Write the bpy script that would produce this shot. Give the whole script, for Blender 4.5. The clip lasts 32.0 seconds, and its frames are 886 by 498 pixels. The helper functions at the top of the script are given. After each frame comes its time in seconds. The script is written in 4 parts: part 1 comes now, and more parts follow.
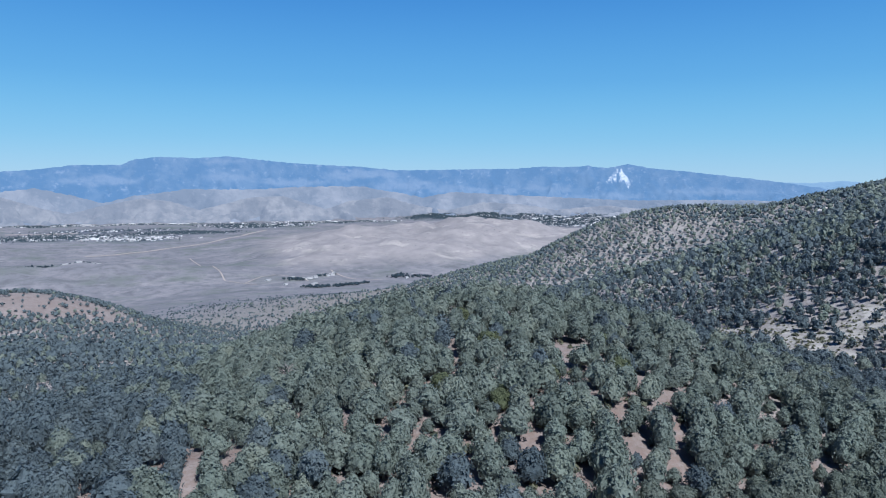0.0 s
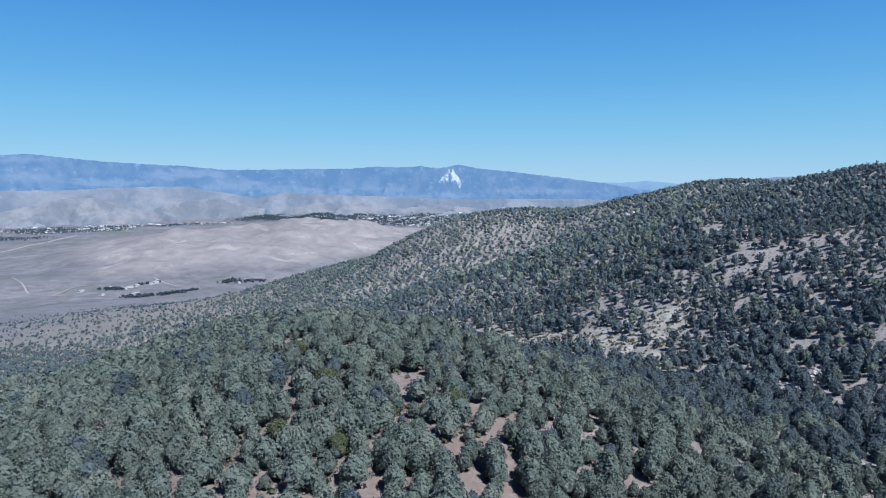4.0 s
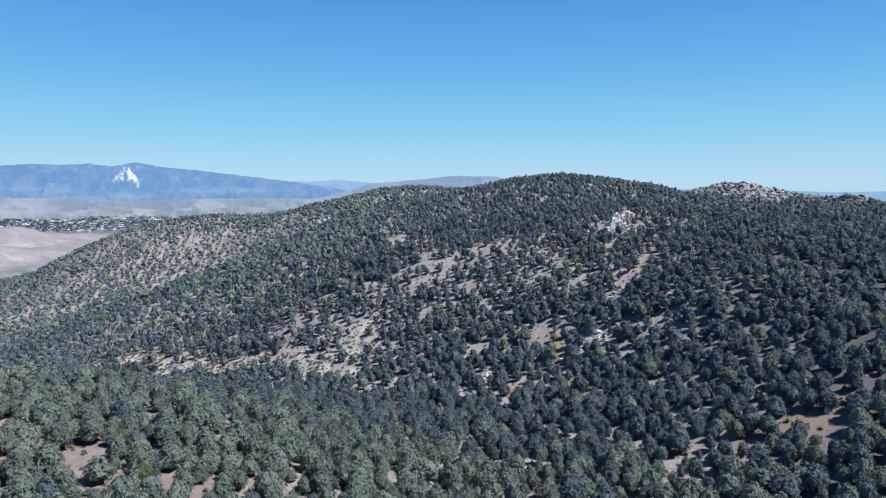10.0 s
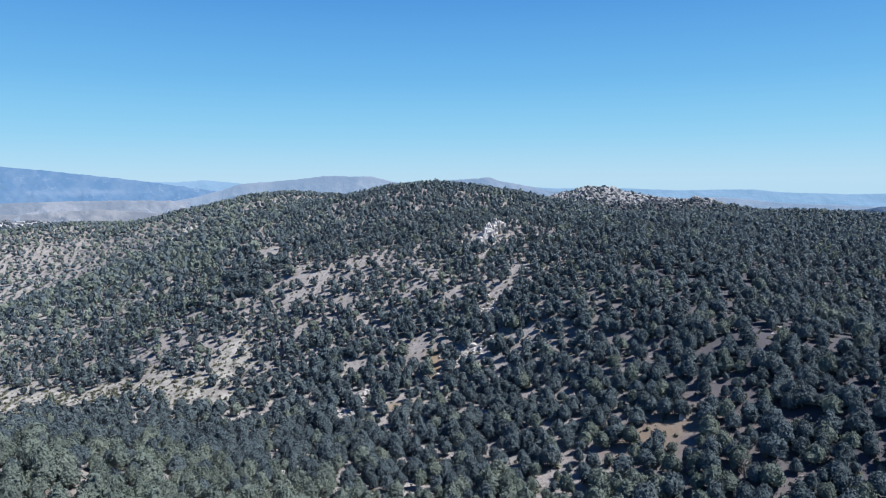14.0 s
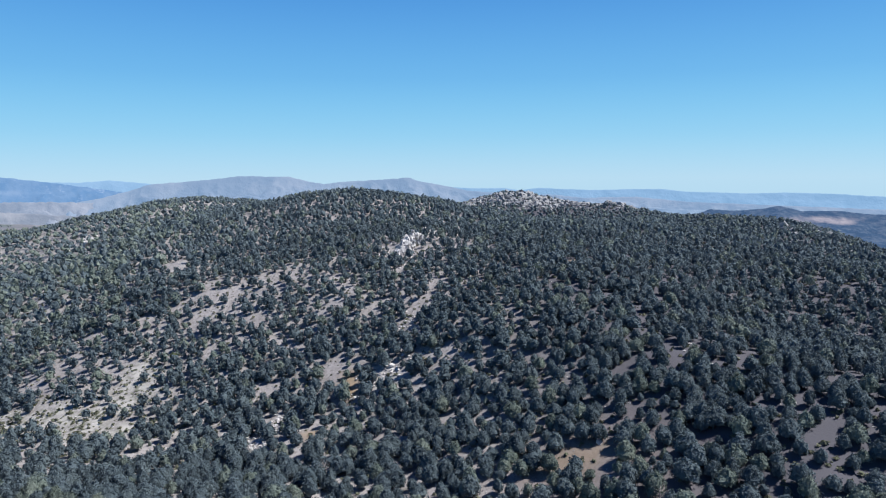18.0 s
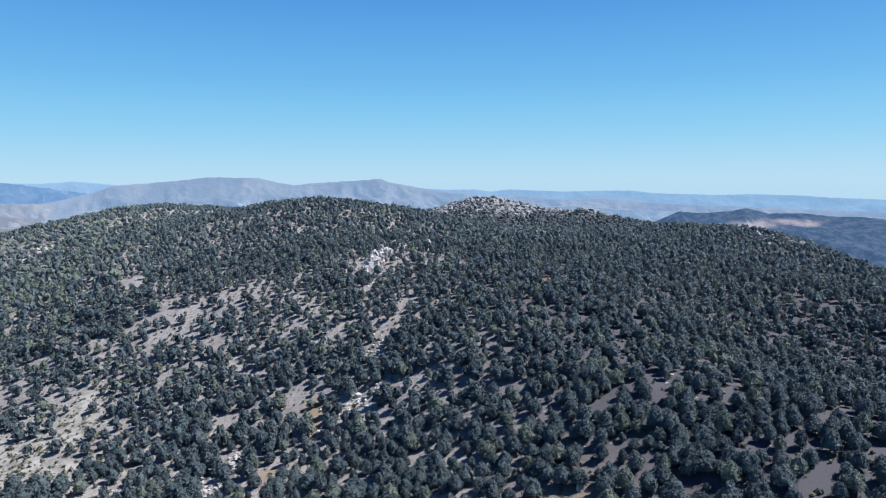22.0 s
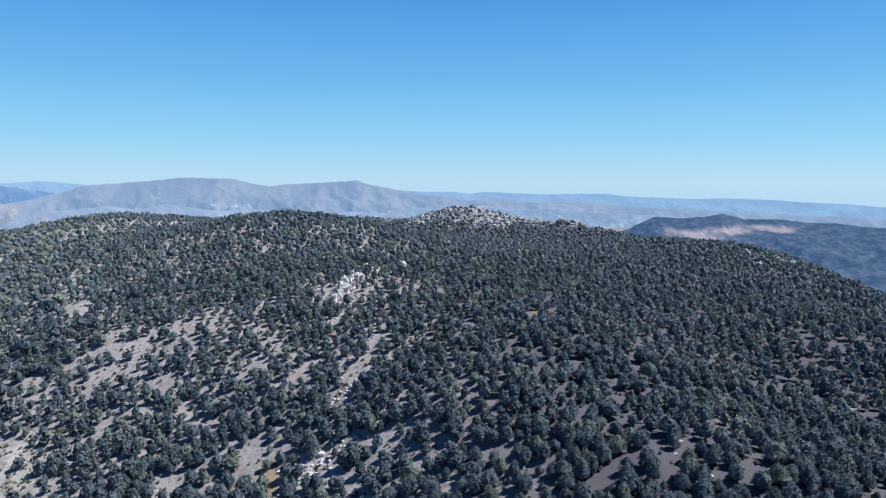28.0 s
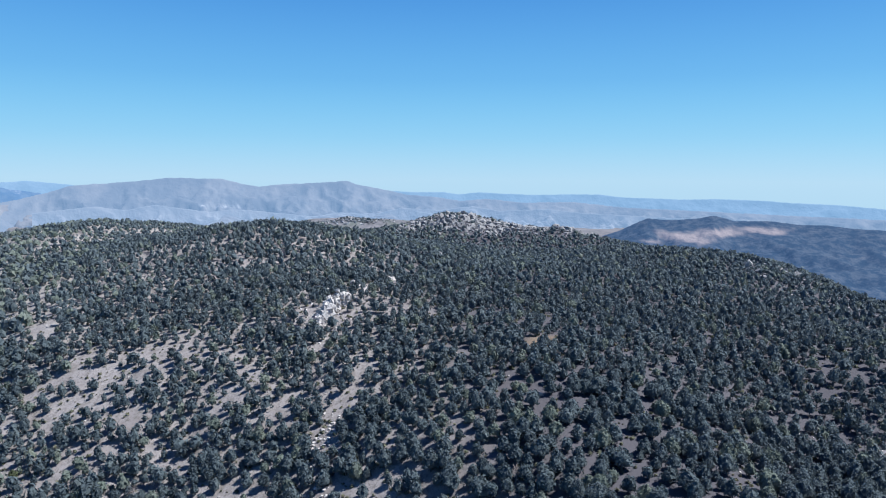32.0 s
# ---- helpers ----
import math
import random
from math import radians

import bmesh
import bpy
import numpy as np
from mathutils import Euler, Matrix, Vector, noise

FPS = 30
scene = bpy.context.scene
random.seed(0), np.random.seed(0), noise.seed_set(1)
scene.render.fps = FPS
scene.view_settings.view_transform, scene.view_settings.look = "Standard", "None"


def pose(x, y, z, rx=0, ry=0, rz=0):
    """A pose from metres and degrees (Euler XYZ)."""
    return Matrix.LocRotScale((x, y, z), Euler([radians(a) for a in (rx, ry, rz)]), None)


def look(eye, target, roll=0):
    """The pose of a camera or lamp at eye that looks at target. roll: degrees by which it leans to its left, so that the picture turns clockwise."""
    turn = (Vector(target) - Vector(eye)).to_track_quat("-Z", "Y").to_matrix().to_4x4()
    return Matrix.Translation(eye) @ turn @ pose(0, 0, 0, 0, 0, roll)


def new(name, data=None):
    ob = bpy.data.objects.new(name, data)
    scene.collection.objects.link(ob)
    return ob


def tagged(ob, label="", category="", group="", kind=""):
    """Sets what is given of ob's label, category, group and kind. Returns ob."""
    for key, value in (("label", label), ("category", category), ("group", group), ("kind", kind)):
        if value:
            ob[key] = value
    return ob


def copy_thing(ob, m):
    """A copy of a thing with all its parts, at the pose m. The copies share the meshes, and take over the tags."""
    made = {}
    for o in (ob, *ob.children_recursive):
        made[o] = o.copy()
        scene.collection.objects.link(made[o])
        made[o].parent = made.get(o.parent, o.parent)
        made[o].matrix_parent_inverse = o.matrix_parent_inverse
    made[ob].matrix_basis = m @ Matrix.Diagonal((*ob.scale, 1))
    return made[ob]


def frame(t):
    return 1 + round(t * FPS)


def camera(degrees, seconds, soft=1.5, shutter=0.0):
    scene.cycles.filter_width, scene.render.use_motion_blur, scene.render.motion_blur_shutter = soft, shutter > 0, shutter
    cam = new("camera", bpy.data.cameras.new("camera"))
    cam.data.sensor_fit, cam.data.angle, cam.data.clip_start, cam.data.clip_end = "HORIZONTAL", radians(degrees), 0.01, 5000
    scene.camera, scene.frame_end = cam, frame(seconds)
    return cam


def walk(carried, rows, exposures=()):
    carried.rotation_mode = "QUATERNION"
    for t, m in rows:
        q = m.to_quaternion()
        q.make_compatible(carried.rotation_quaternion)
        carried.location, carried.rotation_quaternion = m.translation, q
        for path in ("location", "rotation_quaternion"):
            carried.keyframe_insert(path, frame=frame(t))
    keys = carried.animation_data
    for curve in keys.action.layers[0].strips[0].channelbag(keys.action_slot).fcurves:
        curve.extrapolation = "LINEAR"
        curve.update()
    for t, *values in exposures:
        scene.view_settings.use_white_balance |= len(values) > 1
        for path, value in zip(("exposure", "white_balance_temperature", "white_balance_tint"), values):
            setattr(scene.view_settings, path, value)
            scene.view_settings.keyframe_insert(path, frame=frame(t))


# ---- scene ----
cam = camera(65.59, 32.0, soft=1.1)
# seconds, place, heading (degrees from +y towards +x), tilt, lean
FLIGHT = [
    (0.0, -0.00, -0.00, 260.00, 31.63, -5.51, 0.19),
    (1.0, 0.09, 0.06, 261.35, 34.05, -5.46, 0.17),
    (2.0, 0.19, 0.13, 262.69, 37.53, -5.47, 0.15),
    (3.0, 0.28, 0.19, 264.03, 41.23, -5.51, 0.13),
    (3.5, 0.33, 0.21, 264.70, 43.20, -5.53, 0.13),
    (5.5, 0.55, 0.30, 267.33, 51.37, -5.55, 0.10),
    (6.0, 0.60, 0.32, 267.96, 53.22, -5.57, 0.10),
    (7.0, 0.70, 0.34, 269.21, 57.21, -5.63, 0.08),
    (8.0, 0.80, 0.37, 270.45, 61.86, -5.66, 0.05),
    (9.0, 0.91, 0.40, 271.68, 66.55, -5.68, 0.02),
    (10.0, 1.04, 0.42, 272.89, 70.48, -5.70, -0.02),
    (11.0, 1.20, 0.43, 274.10, 73.82, -5.72, -0.06),
    (12.0, 1.40, 0.42, 275.31, 76.40, -5.75, -0.12),
    (13.0, 1.65, 0.39, 276.51, 78.61, -5.76, -0.16),
    (14.0, 2.01, 0.31, 277.70, 80.79, -5.78, -0.20),
    (14.5, 2.24, 0.26, 278.29, 81.86, -5.80, -0.21),
    (16.5, 4.08, -0.08, 280.61, 84.77, -5.83, -0.21),
    (17.0, 4.97, -0.13, 281.18, 85.71, -5.84, -0.21),
    (18.0, 6.90, -0.22, 282.32, 87.46, -5.85, -0.22),
    (19.0, 9.10, -0.29, 283.47, 88.46, -5.83, -0.22),
    (20.0, 11.59, -0.35, 284.61, 88.98, -5.82, -0.20),
    (21.0, 14.33, -0.39, 285.75, 89.42, -5.83, -0.18),
    (22.0, 17.31, -0.43, 286.88, 89.82, -5.80, -0.15),
    (23.0, 20.48, -0.47, 288.01, 90.23, -5.76, -0.11),
    (24.0, 23.82, -0.51, 289.13, 90.58, -5.74, -0.06),
    (25.0, 27.29, -0.55, 290.24, 90.94, -5.76, 0.02),
    (25.5, 29.06, -0.57, 290.79, 91.10, -5.75, 0.05),
    (27.5, 36.62, -0.63, 292.95, 91.62, -5.72, 0.27),
    (28.0, 38.56, -0.64, 293.48, 91.75, -5.71, 0.28),
    (29.0, 42.44, -0.66, 294.56, 91.96, -5.70, 0.30),
    (30.0, 46.34, -0.68, 295.63, 92.16, -5.72, 0.32),
    (31.0, 50.25, -0.71, 296.70, 92.34, -5.73, 0.34),
    (32.0, 54.16, -0.73, 297.77, 92.54, -5.72, 0.36),
]


def eye_pose(x, y, z, heading, tilt, lean):
    h, e = radians(heading), radians(tilt)
    way = Vector((math.sin(h) * math.cos(e), math.cos(h) * math.cos(e), math.sin(e)))
    return look((x, y, z), Vector((x, y, z)) + way * 100, lean)


walk(cam, [(row[0], eye_pose(*row[1:])) for row in FLIGHT], [(0.0, 0.6, 5800.0, 9.5), (3.0, 0.6, 5800.0, 9.5), (8.0, 0.75, 6150.0, 10.0), (17.0, 0.8, 6250.0, 10.0), (32.0, 0.8, 6100.0, 10.0)])

# ---- light ----
SUN_AZ, SUN_EL = 178.0, 54.0
world = bpy.data.worlds.new("world")
scene.world = world
world.use_nodes = True
wt = world.node_tree
wt.nodes.clear()
sky = wt.nodes.new("ShaderNodeTexSky")
sky.sky_type = "NISHITA"
sky.sun_disc = False
sky.sun_elevation = radians(SUN_EL)
sky.sun_rotation = radians(SUN_AZ)
sky.altitude = 2500.0
sky.dust_density = 0.0
sky.ozone_density = 3.0
# the clear dry air's own gradient, from the pale horizon to the deep zenith
spot = wt.nodes.new("ShaderNodeTexCoord")
split = wt.nodes.new("ShaderNodeSeparateXYZ")
ramp = wt.nodes.new("ShaderNodeValToRGB")
ramp.color_ramp.interpolation = "B_SPLINE"
stops = [(0.0, (0.50, 0.72, 0.88)), (0.06, (0.30, 0.66, 0.88)), (0.14, (0.165, 0.51, 0.86)), (0.28, (0.055, 0.27, 0.73)), (0.42, (0.022, 0.11, 0.38)), (1.0, (0.012, 0.06, 0.24))]
while len(ramp.color_ramp.elements) < len(stops):
    ramp.color_ramp.elements.new(0.5)
for element, (at, colour) in zip(ramp.color_ramp.elements, stops):
    element.position, element.color = at, (*colour, 1.0)
wt.links.new(spot.outputs["Generated"], split.inputs[0])
wt.links.new(split.outputs["Z"], ramp.inputs[0])
bright = wt.nodes.new("ShaderNodeVectorMath")
bright.operation = "SCALE"
bright.inputs["Scale"].default_value = 0.10
wt.links.new(sky.outputs[0], bright.inputs[0])
blend = wt.nodes.new("ShaderNodeMix")
blend.data_type = "RGBA"
blend.inputs[0].default_value = 0.88
wt.links.new(bright.outputs[0], blend.inputs[6])
wt.links.new(ramp.outputs[0], blend.inputs[7])
back = wt.nodes.new("ShaderNodeBackground")
back.inputs["Strength"].default_value = 0.575
wout = wt.nodes.new("ShaderNodeOutputWorld")
wt.links.new(blend.outputs[2], back.inputs[0])
wt.links.new(back.outputs[0], wout.inputs[0])

sun_data = bpy.data.lights.new("sun", "SUN")
sun_data.energy = 5.0
sun_data.angle = radians(0.53)
sun_data.color = (1.0, 0.97, 0.92)
sun = new("sun", sun_data)
sa, se = radians(SUN_AZ), radians(SUN_EL)
sun.matrix_world = look((400 * math.sin(sa), 400 * math.cos(sa), 700), (0, 0, 700 - 400 * math.tan(se)))


# ---- materials ----
class Nodes:
    """A small builder for one material."""

    def __init__(self, name, rough=0.9):
        self.mat = bpy.data.materials.new(name)
        self.mat.use_nodes = True
        self.t = self.mat.node_tree
        self.bsdf = self.t.nodes["Principled BSDF"]
        self.bsdf.inputs["Roughness"].default_value = rough
        self.bsdf.inputs["Specular IOR Level"].default_value = 0.25

    def add(self, kind, **values):
        n = self.t.nodes.new(kind)
        for key, value in values.items():
            n.inputs[key.replace("_", " ")].default_value = value
        return n

    def link(self, a, b):
        self.t.links.new(a, b)

    def place(self):
        return self.add("ShaderNodeNewGeometry").outputs["Position"]

    def noise(self, scale, detail=4.0, rough=0.55, vector=None):
        n = self.add("ShaderNodeTexNoise", Scale=scale, Detail=detail, Roughness=rough)
        self.link(vector if vector is not None else self.place(), n.inputs["Vector"])
        return n.outputs["Fac"]

    def span(self, value, a, b, lo=0.0, hi=1.0):
        n = self.add("ShaderNodeMapRange")
        n.clamp = True
        n.inputs["From Min"].default_value, n.inputs["From Max"].default_value = a, b
        n.inputs["To Min"].default_value, n.inputs["To Max"].default_value = lo, hi
        self.link(value, n.inputs["Value"])
        return n.outputs["Result"]

    def mix(self, fac, a, b):
        n = self.t.nodes.new("ShaderNodeMix")
        n.data_type = "RGBA"
        for socket, value in ((n.inputs[0], fac), (n.inputs[6], a), (n.inputs[7], b)):
            if isinstance(value, (float, int)):
                socket.default_value = value
            elif isinstance(value, tuple):
                socket.default_value = (*value, 1.0)
            else:
                self.link(value, socket)
        return n.outputs[2]

    def times(self, a, b):
        n = self.t.nodes.new("ShaderNodeMath")
        n.operation = "MULTIPLY"
        for socket, value in zip(n.inputs, (a, b)):
            if isinstance(value, float):
                socket.default_value = value
            else:
                self.link(value, socket)
        return n.outputs[0]

    def colour(self, value):
        self.link(value, self.bsdf.inputs["Base Color"])

    def bump(self, height, strength, distance):
        n = self.add("ShaderNodeBump", Strength=strength, Distance=distance)
        self.link(height, n.inputs["Height"])
        self.link(n.outputs[0], self.bsdf.inputs["Normal"])


def attribute(b, name):
    n = b.t.nodes.new("ShaderNodeAttribute")
    n.attribute_name = name
    return n.outputs["Fac"]


def ground_material():
    b = Nodes("dry_mountain_soil", 0.95)
    broad, mid, fine = b.noise(0.012, 3), b.noise(0.09, 4), b.noise(1.3, 5, 0.7)
    soil = b.mix(b.span(mid, 0.35, 0.65), (0.222, 0.206, 0.206), (0.296, 0.279, 0.281))
    soil = b.mix(b.span(fine, 0.35, 0.7, 0.0, 0.5), soil, (0.182, 0.156, 0.148))
    soil = b.mix(b.span(b.noise(2.4, 3, 0.6), 0.53, 0.66, 0.0, 0.6), soil, (0.105, 0.096, 0.088))
    soil = b.mix(b.span(b.noise(0.35, 4, 0.65), 0.50, 0.64, 0.0, 0.6), soil, (0.14, 0.128, 0.120))
    soil = b.mix(b.span(b.noise(0.9, 3, 0.6), 0.56, 0.64, 0.0, 0.6), soil, (0.088, 0.085, 0.074))
    # browner soil, darkened and blued for the right slope's shade and haze
    soil = b.mix(attribute(b, "dark_shaded_earth"), soil, (0.070, 0.068, 0.080))
    soil = b.mix(b.times(attribute(b, "red_earth"), b.span(b.noise(0.5, 4, 0.7), 0.30, 0.62, 0.35, 1.0)), soil, (0.150, 0.112, 0.098))
    soil = b.mix(attribute(b, "ochre"), soil, (0.224, 0.162, 0.099))
    tuft = b.span(b.noise(0.8, 3, 0.65), 0.45, 0.55)
    soil = b.mix(b.times(tuft, attribute(b, "sage")), soil, (0.099, 0.102, 0.076))
    soil = b.mix(b.times(b.span(b.noise(0.25, 3), 0.38, 0.58), attribute(b, "pale")), soil, (0.318, 0.302, 0.282))
    # steppe colours lean blue-grey: distance haze put into the base colour
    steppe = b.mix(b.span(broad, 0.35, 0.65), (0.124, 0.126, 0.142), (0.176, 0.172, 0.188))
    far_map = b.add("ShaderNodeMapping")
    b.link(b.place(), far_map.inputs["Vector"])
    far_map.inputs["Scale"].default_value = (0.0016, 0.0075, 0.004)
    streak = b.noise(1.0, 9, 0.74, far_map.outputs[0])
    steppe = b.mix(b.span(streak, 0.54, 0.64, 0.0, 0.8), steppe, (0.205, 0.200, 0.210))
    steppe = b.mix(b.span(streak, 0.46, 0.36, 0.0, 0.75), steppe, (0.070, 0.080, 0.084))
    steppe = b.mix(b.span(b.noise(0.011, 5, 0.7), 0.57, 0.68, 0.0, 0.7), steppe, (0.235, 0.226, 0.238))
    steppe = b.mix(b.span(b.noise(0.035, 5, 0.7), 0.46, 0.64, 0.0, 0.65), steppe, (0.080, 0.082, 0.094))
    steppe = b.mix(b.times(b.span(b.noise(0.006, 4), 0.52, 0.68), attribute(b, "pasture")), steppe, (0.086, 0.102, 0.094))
    # bare tan hill, shifted to lavender as haze would show it
    hill = b.mix(b.span(b.noise(0.02, 4), 0.35, 0.65), (0.172, 0.163, 0.170), (0.226, 0.212, 0.216))
    hill = b.mix(b.span(b.noise(0.009, 6, 0.65), 0.54, 0.63, 0.0, 0.75), hill, (0.30, 0.28, 0.27))
    hill = b.mix(b.span(b.noise(0.006, 5, 0.6), 0.47, 0.36, 0.0, 0.6), hill, (0.135, 0.132, 0.138))
    hill = b.mix(b.span(b.noise(0.09, 2, 0.5), 0.68, 0.72, 0.0, 0.7), hill, (0.07, 0.08, 0.08))
    steppe = b.mix(attribute(b, "bare_hill"), steppe, hill)
    # dark town ground with the same blue lean for haze
    steppe = b.mix(b.times(attribute(b, "town"), b.span(b.noise(0.012, 4, 0.6), 0.34, 0.52)), steppe, (0.042, 0.062, 0.092))
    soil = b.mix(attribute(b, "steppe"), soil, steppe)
    # dark woods floor, its blue lean standing in for haze
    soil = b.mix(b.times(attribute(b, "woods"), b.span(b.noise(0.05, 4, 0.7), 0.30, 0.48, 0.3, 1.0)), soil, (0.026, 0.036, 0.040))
    b.colour(soil)
    b.bump(fine, 0.5, 0.25)
    return b.mat


def foliage_material(name, dark, light, tint):
    b = Nodes(name, 0.8)
    info = b.add("ShaderNodeObjectInfo")
    geo = b.add("ShaderNodeNewGeometry")
    leaf = b.noise(3.6, 4, 0.75)
    col = b.mix(b.times(geo.outputs["Random Per Island"], 0.6), dark, light)
    col = b.mix(b.span(b.noise(0.11, 2), 0.42, 0.66, 0.0, 0.6), col, tint)
    col = b.mix(b.times(info.outputs["Random"], 0.35), col, light)
    tone = attribute(b, "tone")
    col = b.mix(b.span(tone, 0.0, 0.45, 0.55, 0.0), col, tuple(0.62 * v for v in dark))
    col = b.mix(b.span(tone, 0.72, 1.0, 0.0, 0.5), col, tuple(v * k for v, k in zip(light, (1.18, 1.12, 1.02))))
    # the fine noise paints dark, shaded gaps between needles into the colour
    col = b.mix(b.span(leaf, 0.52, 0.36, 0.0, 0.35), col, tuple(0.5 * v for v in dark))
    b.colour(col)
    b.bump(leaf, 0.6, 0.3)
    thin = b.add("ShaderNodeBsdfTranslucent")
    b.link(col, thin.inputs["Color"])
    both = b.add("ShaderNodeMixShader", Fac=0.28)
    b.link(b.bsdf.outputs[0], both.inputs[1])
    b.link(thin.outputs[0], both.inputs[2])
    b.link(both.outputs[0], b.t.nodes["Material Output"].inputs["Surface"])
    return b.mat


def bark_material():
    b = Nodes("shaggy_bark", 0.95)
    b.colour(b.mix(b.noise(6.0, 4), (0.09, 0.07, 0.055), (0.22, 0.18, 0.15)))
    b.bump(b.noise(14.0, 3), 0.6, 0.05)
    return b.mat


def rock_material(name, dark, light, crevice_stain):
    b = Nodes(name, 0.9)
    info = b.add("ShaderNodeObjectInfo")
    col = b.mix(b.span(b.noise(0.9, 6, 0.65), 0.35, 0.65), dark, light)
    # dark blotches: stains that also paint in the shade of crevices
    col = b.mix(b.span(b.noise(2.7, 4), 0.58, 0.75), col, crevice_stain)
    col = b.mix(b.times(info.outputs["Random"], 0.4), col, dark)
    b.colour(col)
    b.bump(b.noise(2.2, 6, 0.7), 0.7, 0.3)
    return b.mat


def range_material(name, low, high, scar, haze_glow, lift, open_ground=(0.27, 0.26, 0.26), grain=0.006):
    """Far mountains: plain distance, with the light of the haze painted on as bluish emission."""
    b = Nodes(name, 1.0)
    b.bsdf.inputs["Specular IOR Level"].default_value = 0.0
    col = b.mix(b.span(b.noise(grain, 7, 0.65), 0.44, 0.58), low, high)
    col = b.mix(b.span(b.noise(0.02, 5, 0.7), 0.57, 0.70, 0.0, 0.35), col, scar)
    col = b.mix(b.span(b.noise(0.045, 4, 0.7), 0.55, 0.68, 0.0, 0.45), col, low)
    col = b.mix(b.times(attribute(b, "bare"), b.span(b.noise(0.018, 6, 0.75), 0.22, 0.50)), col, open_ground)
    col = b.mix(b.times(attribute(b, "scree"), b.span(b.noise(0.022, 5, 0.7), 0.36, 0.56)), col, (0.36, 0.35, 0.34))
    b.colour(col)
    b.bsdf.inputs["Emission Color"].default_value = (*haze_glow, 1.0)
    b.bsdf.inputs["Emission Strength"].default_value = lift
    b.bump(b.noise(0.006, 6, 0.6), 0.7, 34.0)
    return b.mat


def plain_material(name, a, c, scale, rough=0.7):
    b = Nodes(name, rough)
    info = b.add("ShaderNodeObjectInfo")
    col = b.mix(b.noise(scale, 3), a, c)
    col = b.mix(b.times(info.outputs["Random"], 0.3), col, c)
    b.colour(col)
    return b.mat


def island_material(name, a, c, rough=0.7):
    b = Nodes(name, rough)
    geo = b.add("ShaderNodeNewGeometry")
    b.colour(b.mix(geo.outputs["Random Per Island"], a, c))
    return b.mat


GROUND = ground_material()
# juniper greens are lifted for sunlit slopes, pinyon and woodland greens dimmed for shade
LIT_JUNIPERS = foliage_material("lit_juniper_foliage", (0.134, 0.166, 0.146), (0.184, 0.216, 0.192), (0.158, 0.198, 0.166))
PINYON = foliage_material("pinyon_needles", (0.088, 0.117, 0.118), (0.125, 0.154, 0.156), (0.109, 0.141, 0.142))
JUNIPER = foliage_material("juniper_scales", (0.142, 0.172, 0.148), (0.205, 0.234, 0.200), (0.165, 0.205, 0.158))
# woodland colour leans blue for the shade and haze on the slope
SHADED_WOODS = foliage_material("shaded_woodland_foliage", (0.078, 0.107, 0.123), (0.116, 0.149, 0.167), (0.101, 0.135, 0.153))
# far woods: dark green, blued in place of the haze before them
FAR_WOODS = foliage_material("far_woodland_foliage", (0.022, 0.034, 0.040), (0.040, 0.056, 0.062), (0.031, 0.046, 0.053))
OLIVE = foliage_material("olive_leaves", (0.102, 0.125, 0.070), (0.158, 0.180, 0.100), (0.126, 0.150, 0.084))
SHRUB = foliage_material("sagebrush_leaves", (0.092, 0.105, 0.072), (0.185, 0.193, 0.137), (0.146, 0.137, 0.089))
BARK = bark_material()
DEAD = plain_material("dead_grey_wood", (0.165, 0.143, 0.135), (0.270, 0.232, 0.217), 3.0, 0.9)
PALE_ROCK = rock_material("pale_quartzite", (0.30, 0.288, 0.284), (0.56, 0.535, 0.525), (0.13, 0.122, 0.122))
GREY_ROCK = rock_material("grey_granite", (0.170, 0.170, 0.176), (0.330, 0.330, 0.338), (0.085, 0.087, 0.092))


# the land, as rises over the valley floor: broad swells on an even raster, then ridges, then single knolls
FLOOR = -30.0
SWELLS = [
    (67.9, 58.0, 50.5, -94.5),
    (62.5, 105.9, 123.4, 63.0),
    (24.6, 105.3, 43.3, 35.6),
    (54.2, 93.6, 96.2, -76.3),
]
RIDGES = [
    (15.8, 42.1, 13.2, -1.2, -27.8, 23.0),
    (15.2, -11.0, -7.0, 39.5, 17.3, 58.3),
    (-34.1, 30.2, 22.6, -33.8, -61.4, -39.7),
    (-37.5, 50.9, -37.7, 70.6, 20.0, -5.1),
    (-9.9, 29.3, 21.1, 46.9, -15.3, 60.3),
]
KNOLLS = [  # x, y, spread, rise
    (40, 80, 70, 8.5), (120, 60, 70, -17.1), (60, 160, 70, 21.0),
    (-40, 180, 70, 1.2), (120, -30, 70, -20.5), (200, 0, 70, 12.5),
    (190, 110, 70, -13.0), (260, 60, 70, -7.8), (270, -60, 70, -2.1),
    (170, 190, 70, -8.5), (240, 170, 70, 1.5), (330, 20, 70, 11.0),
    (300, -130, 70, -2.1), (330, 130, 70, 12.3), (20, 10, 70, 5.0),
    (420, -60, 70, -4.2), (420, 60, 70, 28.3), (520, 30, 70, -1.4),
    (620, -40, 70, 13.8),
]
SPURS = [  # x, y, spread, rise
    (600, -140, 70, -20.0), (440, 420, 70, -12.2), (420, 330, 70, -28.7),
    (380, 240, 70, -3.3), (500, 400, 70, -8.1), (0, 420, 60, 0.0),
    (40, 340, 60, -6.0), (-50, 450, 70, -4.0), (300, -200, 70, 3.7),
    (400, -270, 80, -5.2), (300, -300, 80, -7.7), (210, -210, 70, 6.2),
    (470, -180, 70, 6.0), (520, -270, 80, 4.9), (225, -96, 32, -5.1),
    (236, -124, 32, 7.0), (217, -64, 32, 6.1), (190, -85, 32, -17.3),
    (270, -150, 45, -9.5),
]
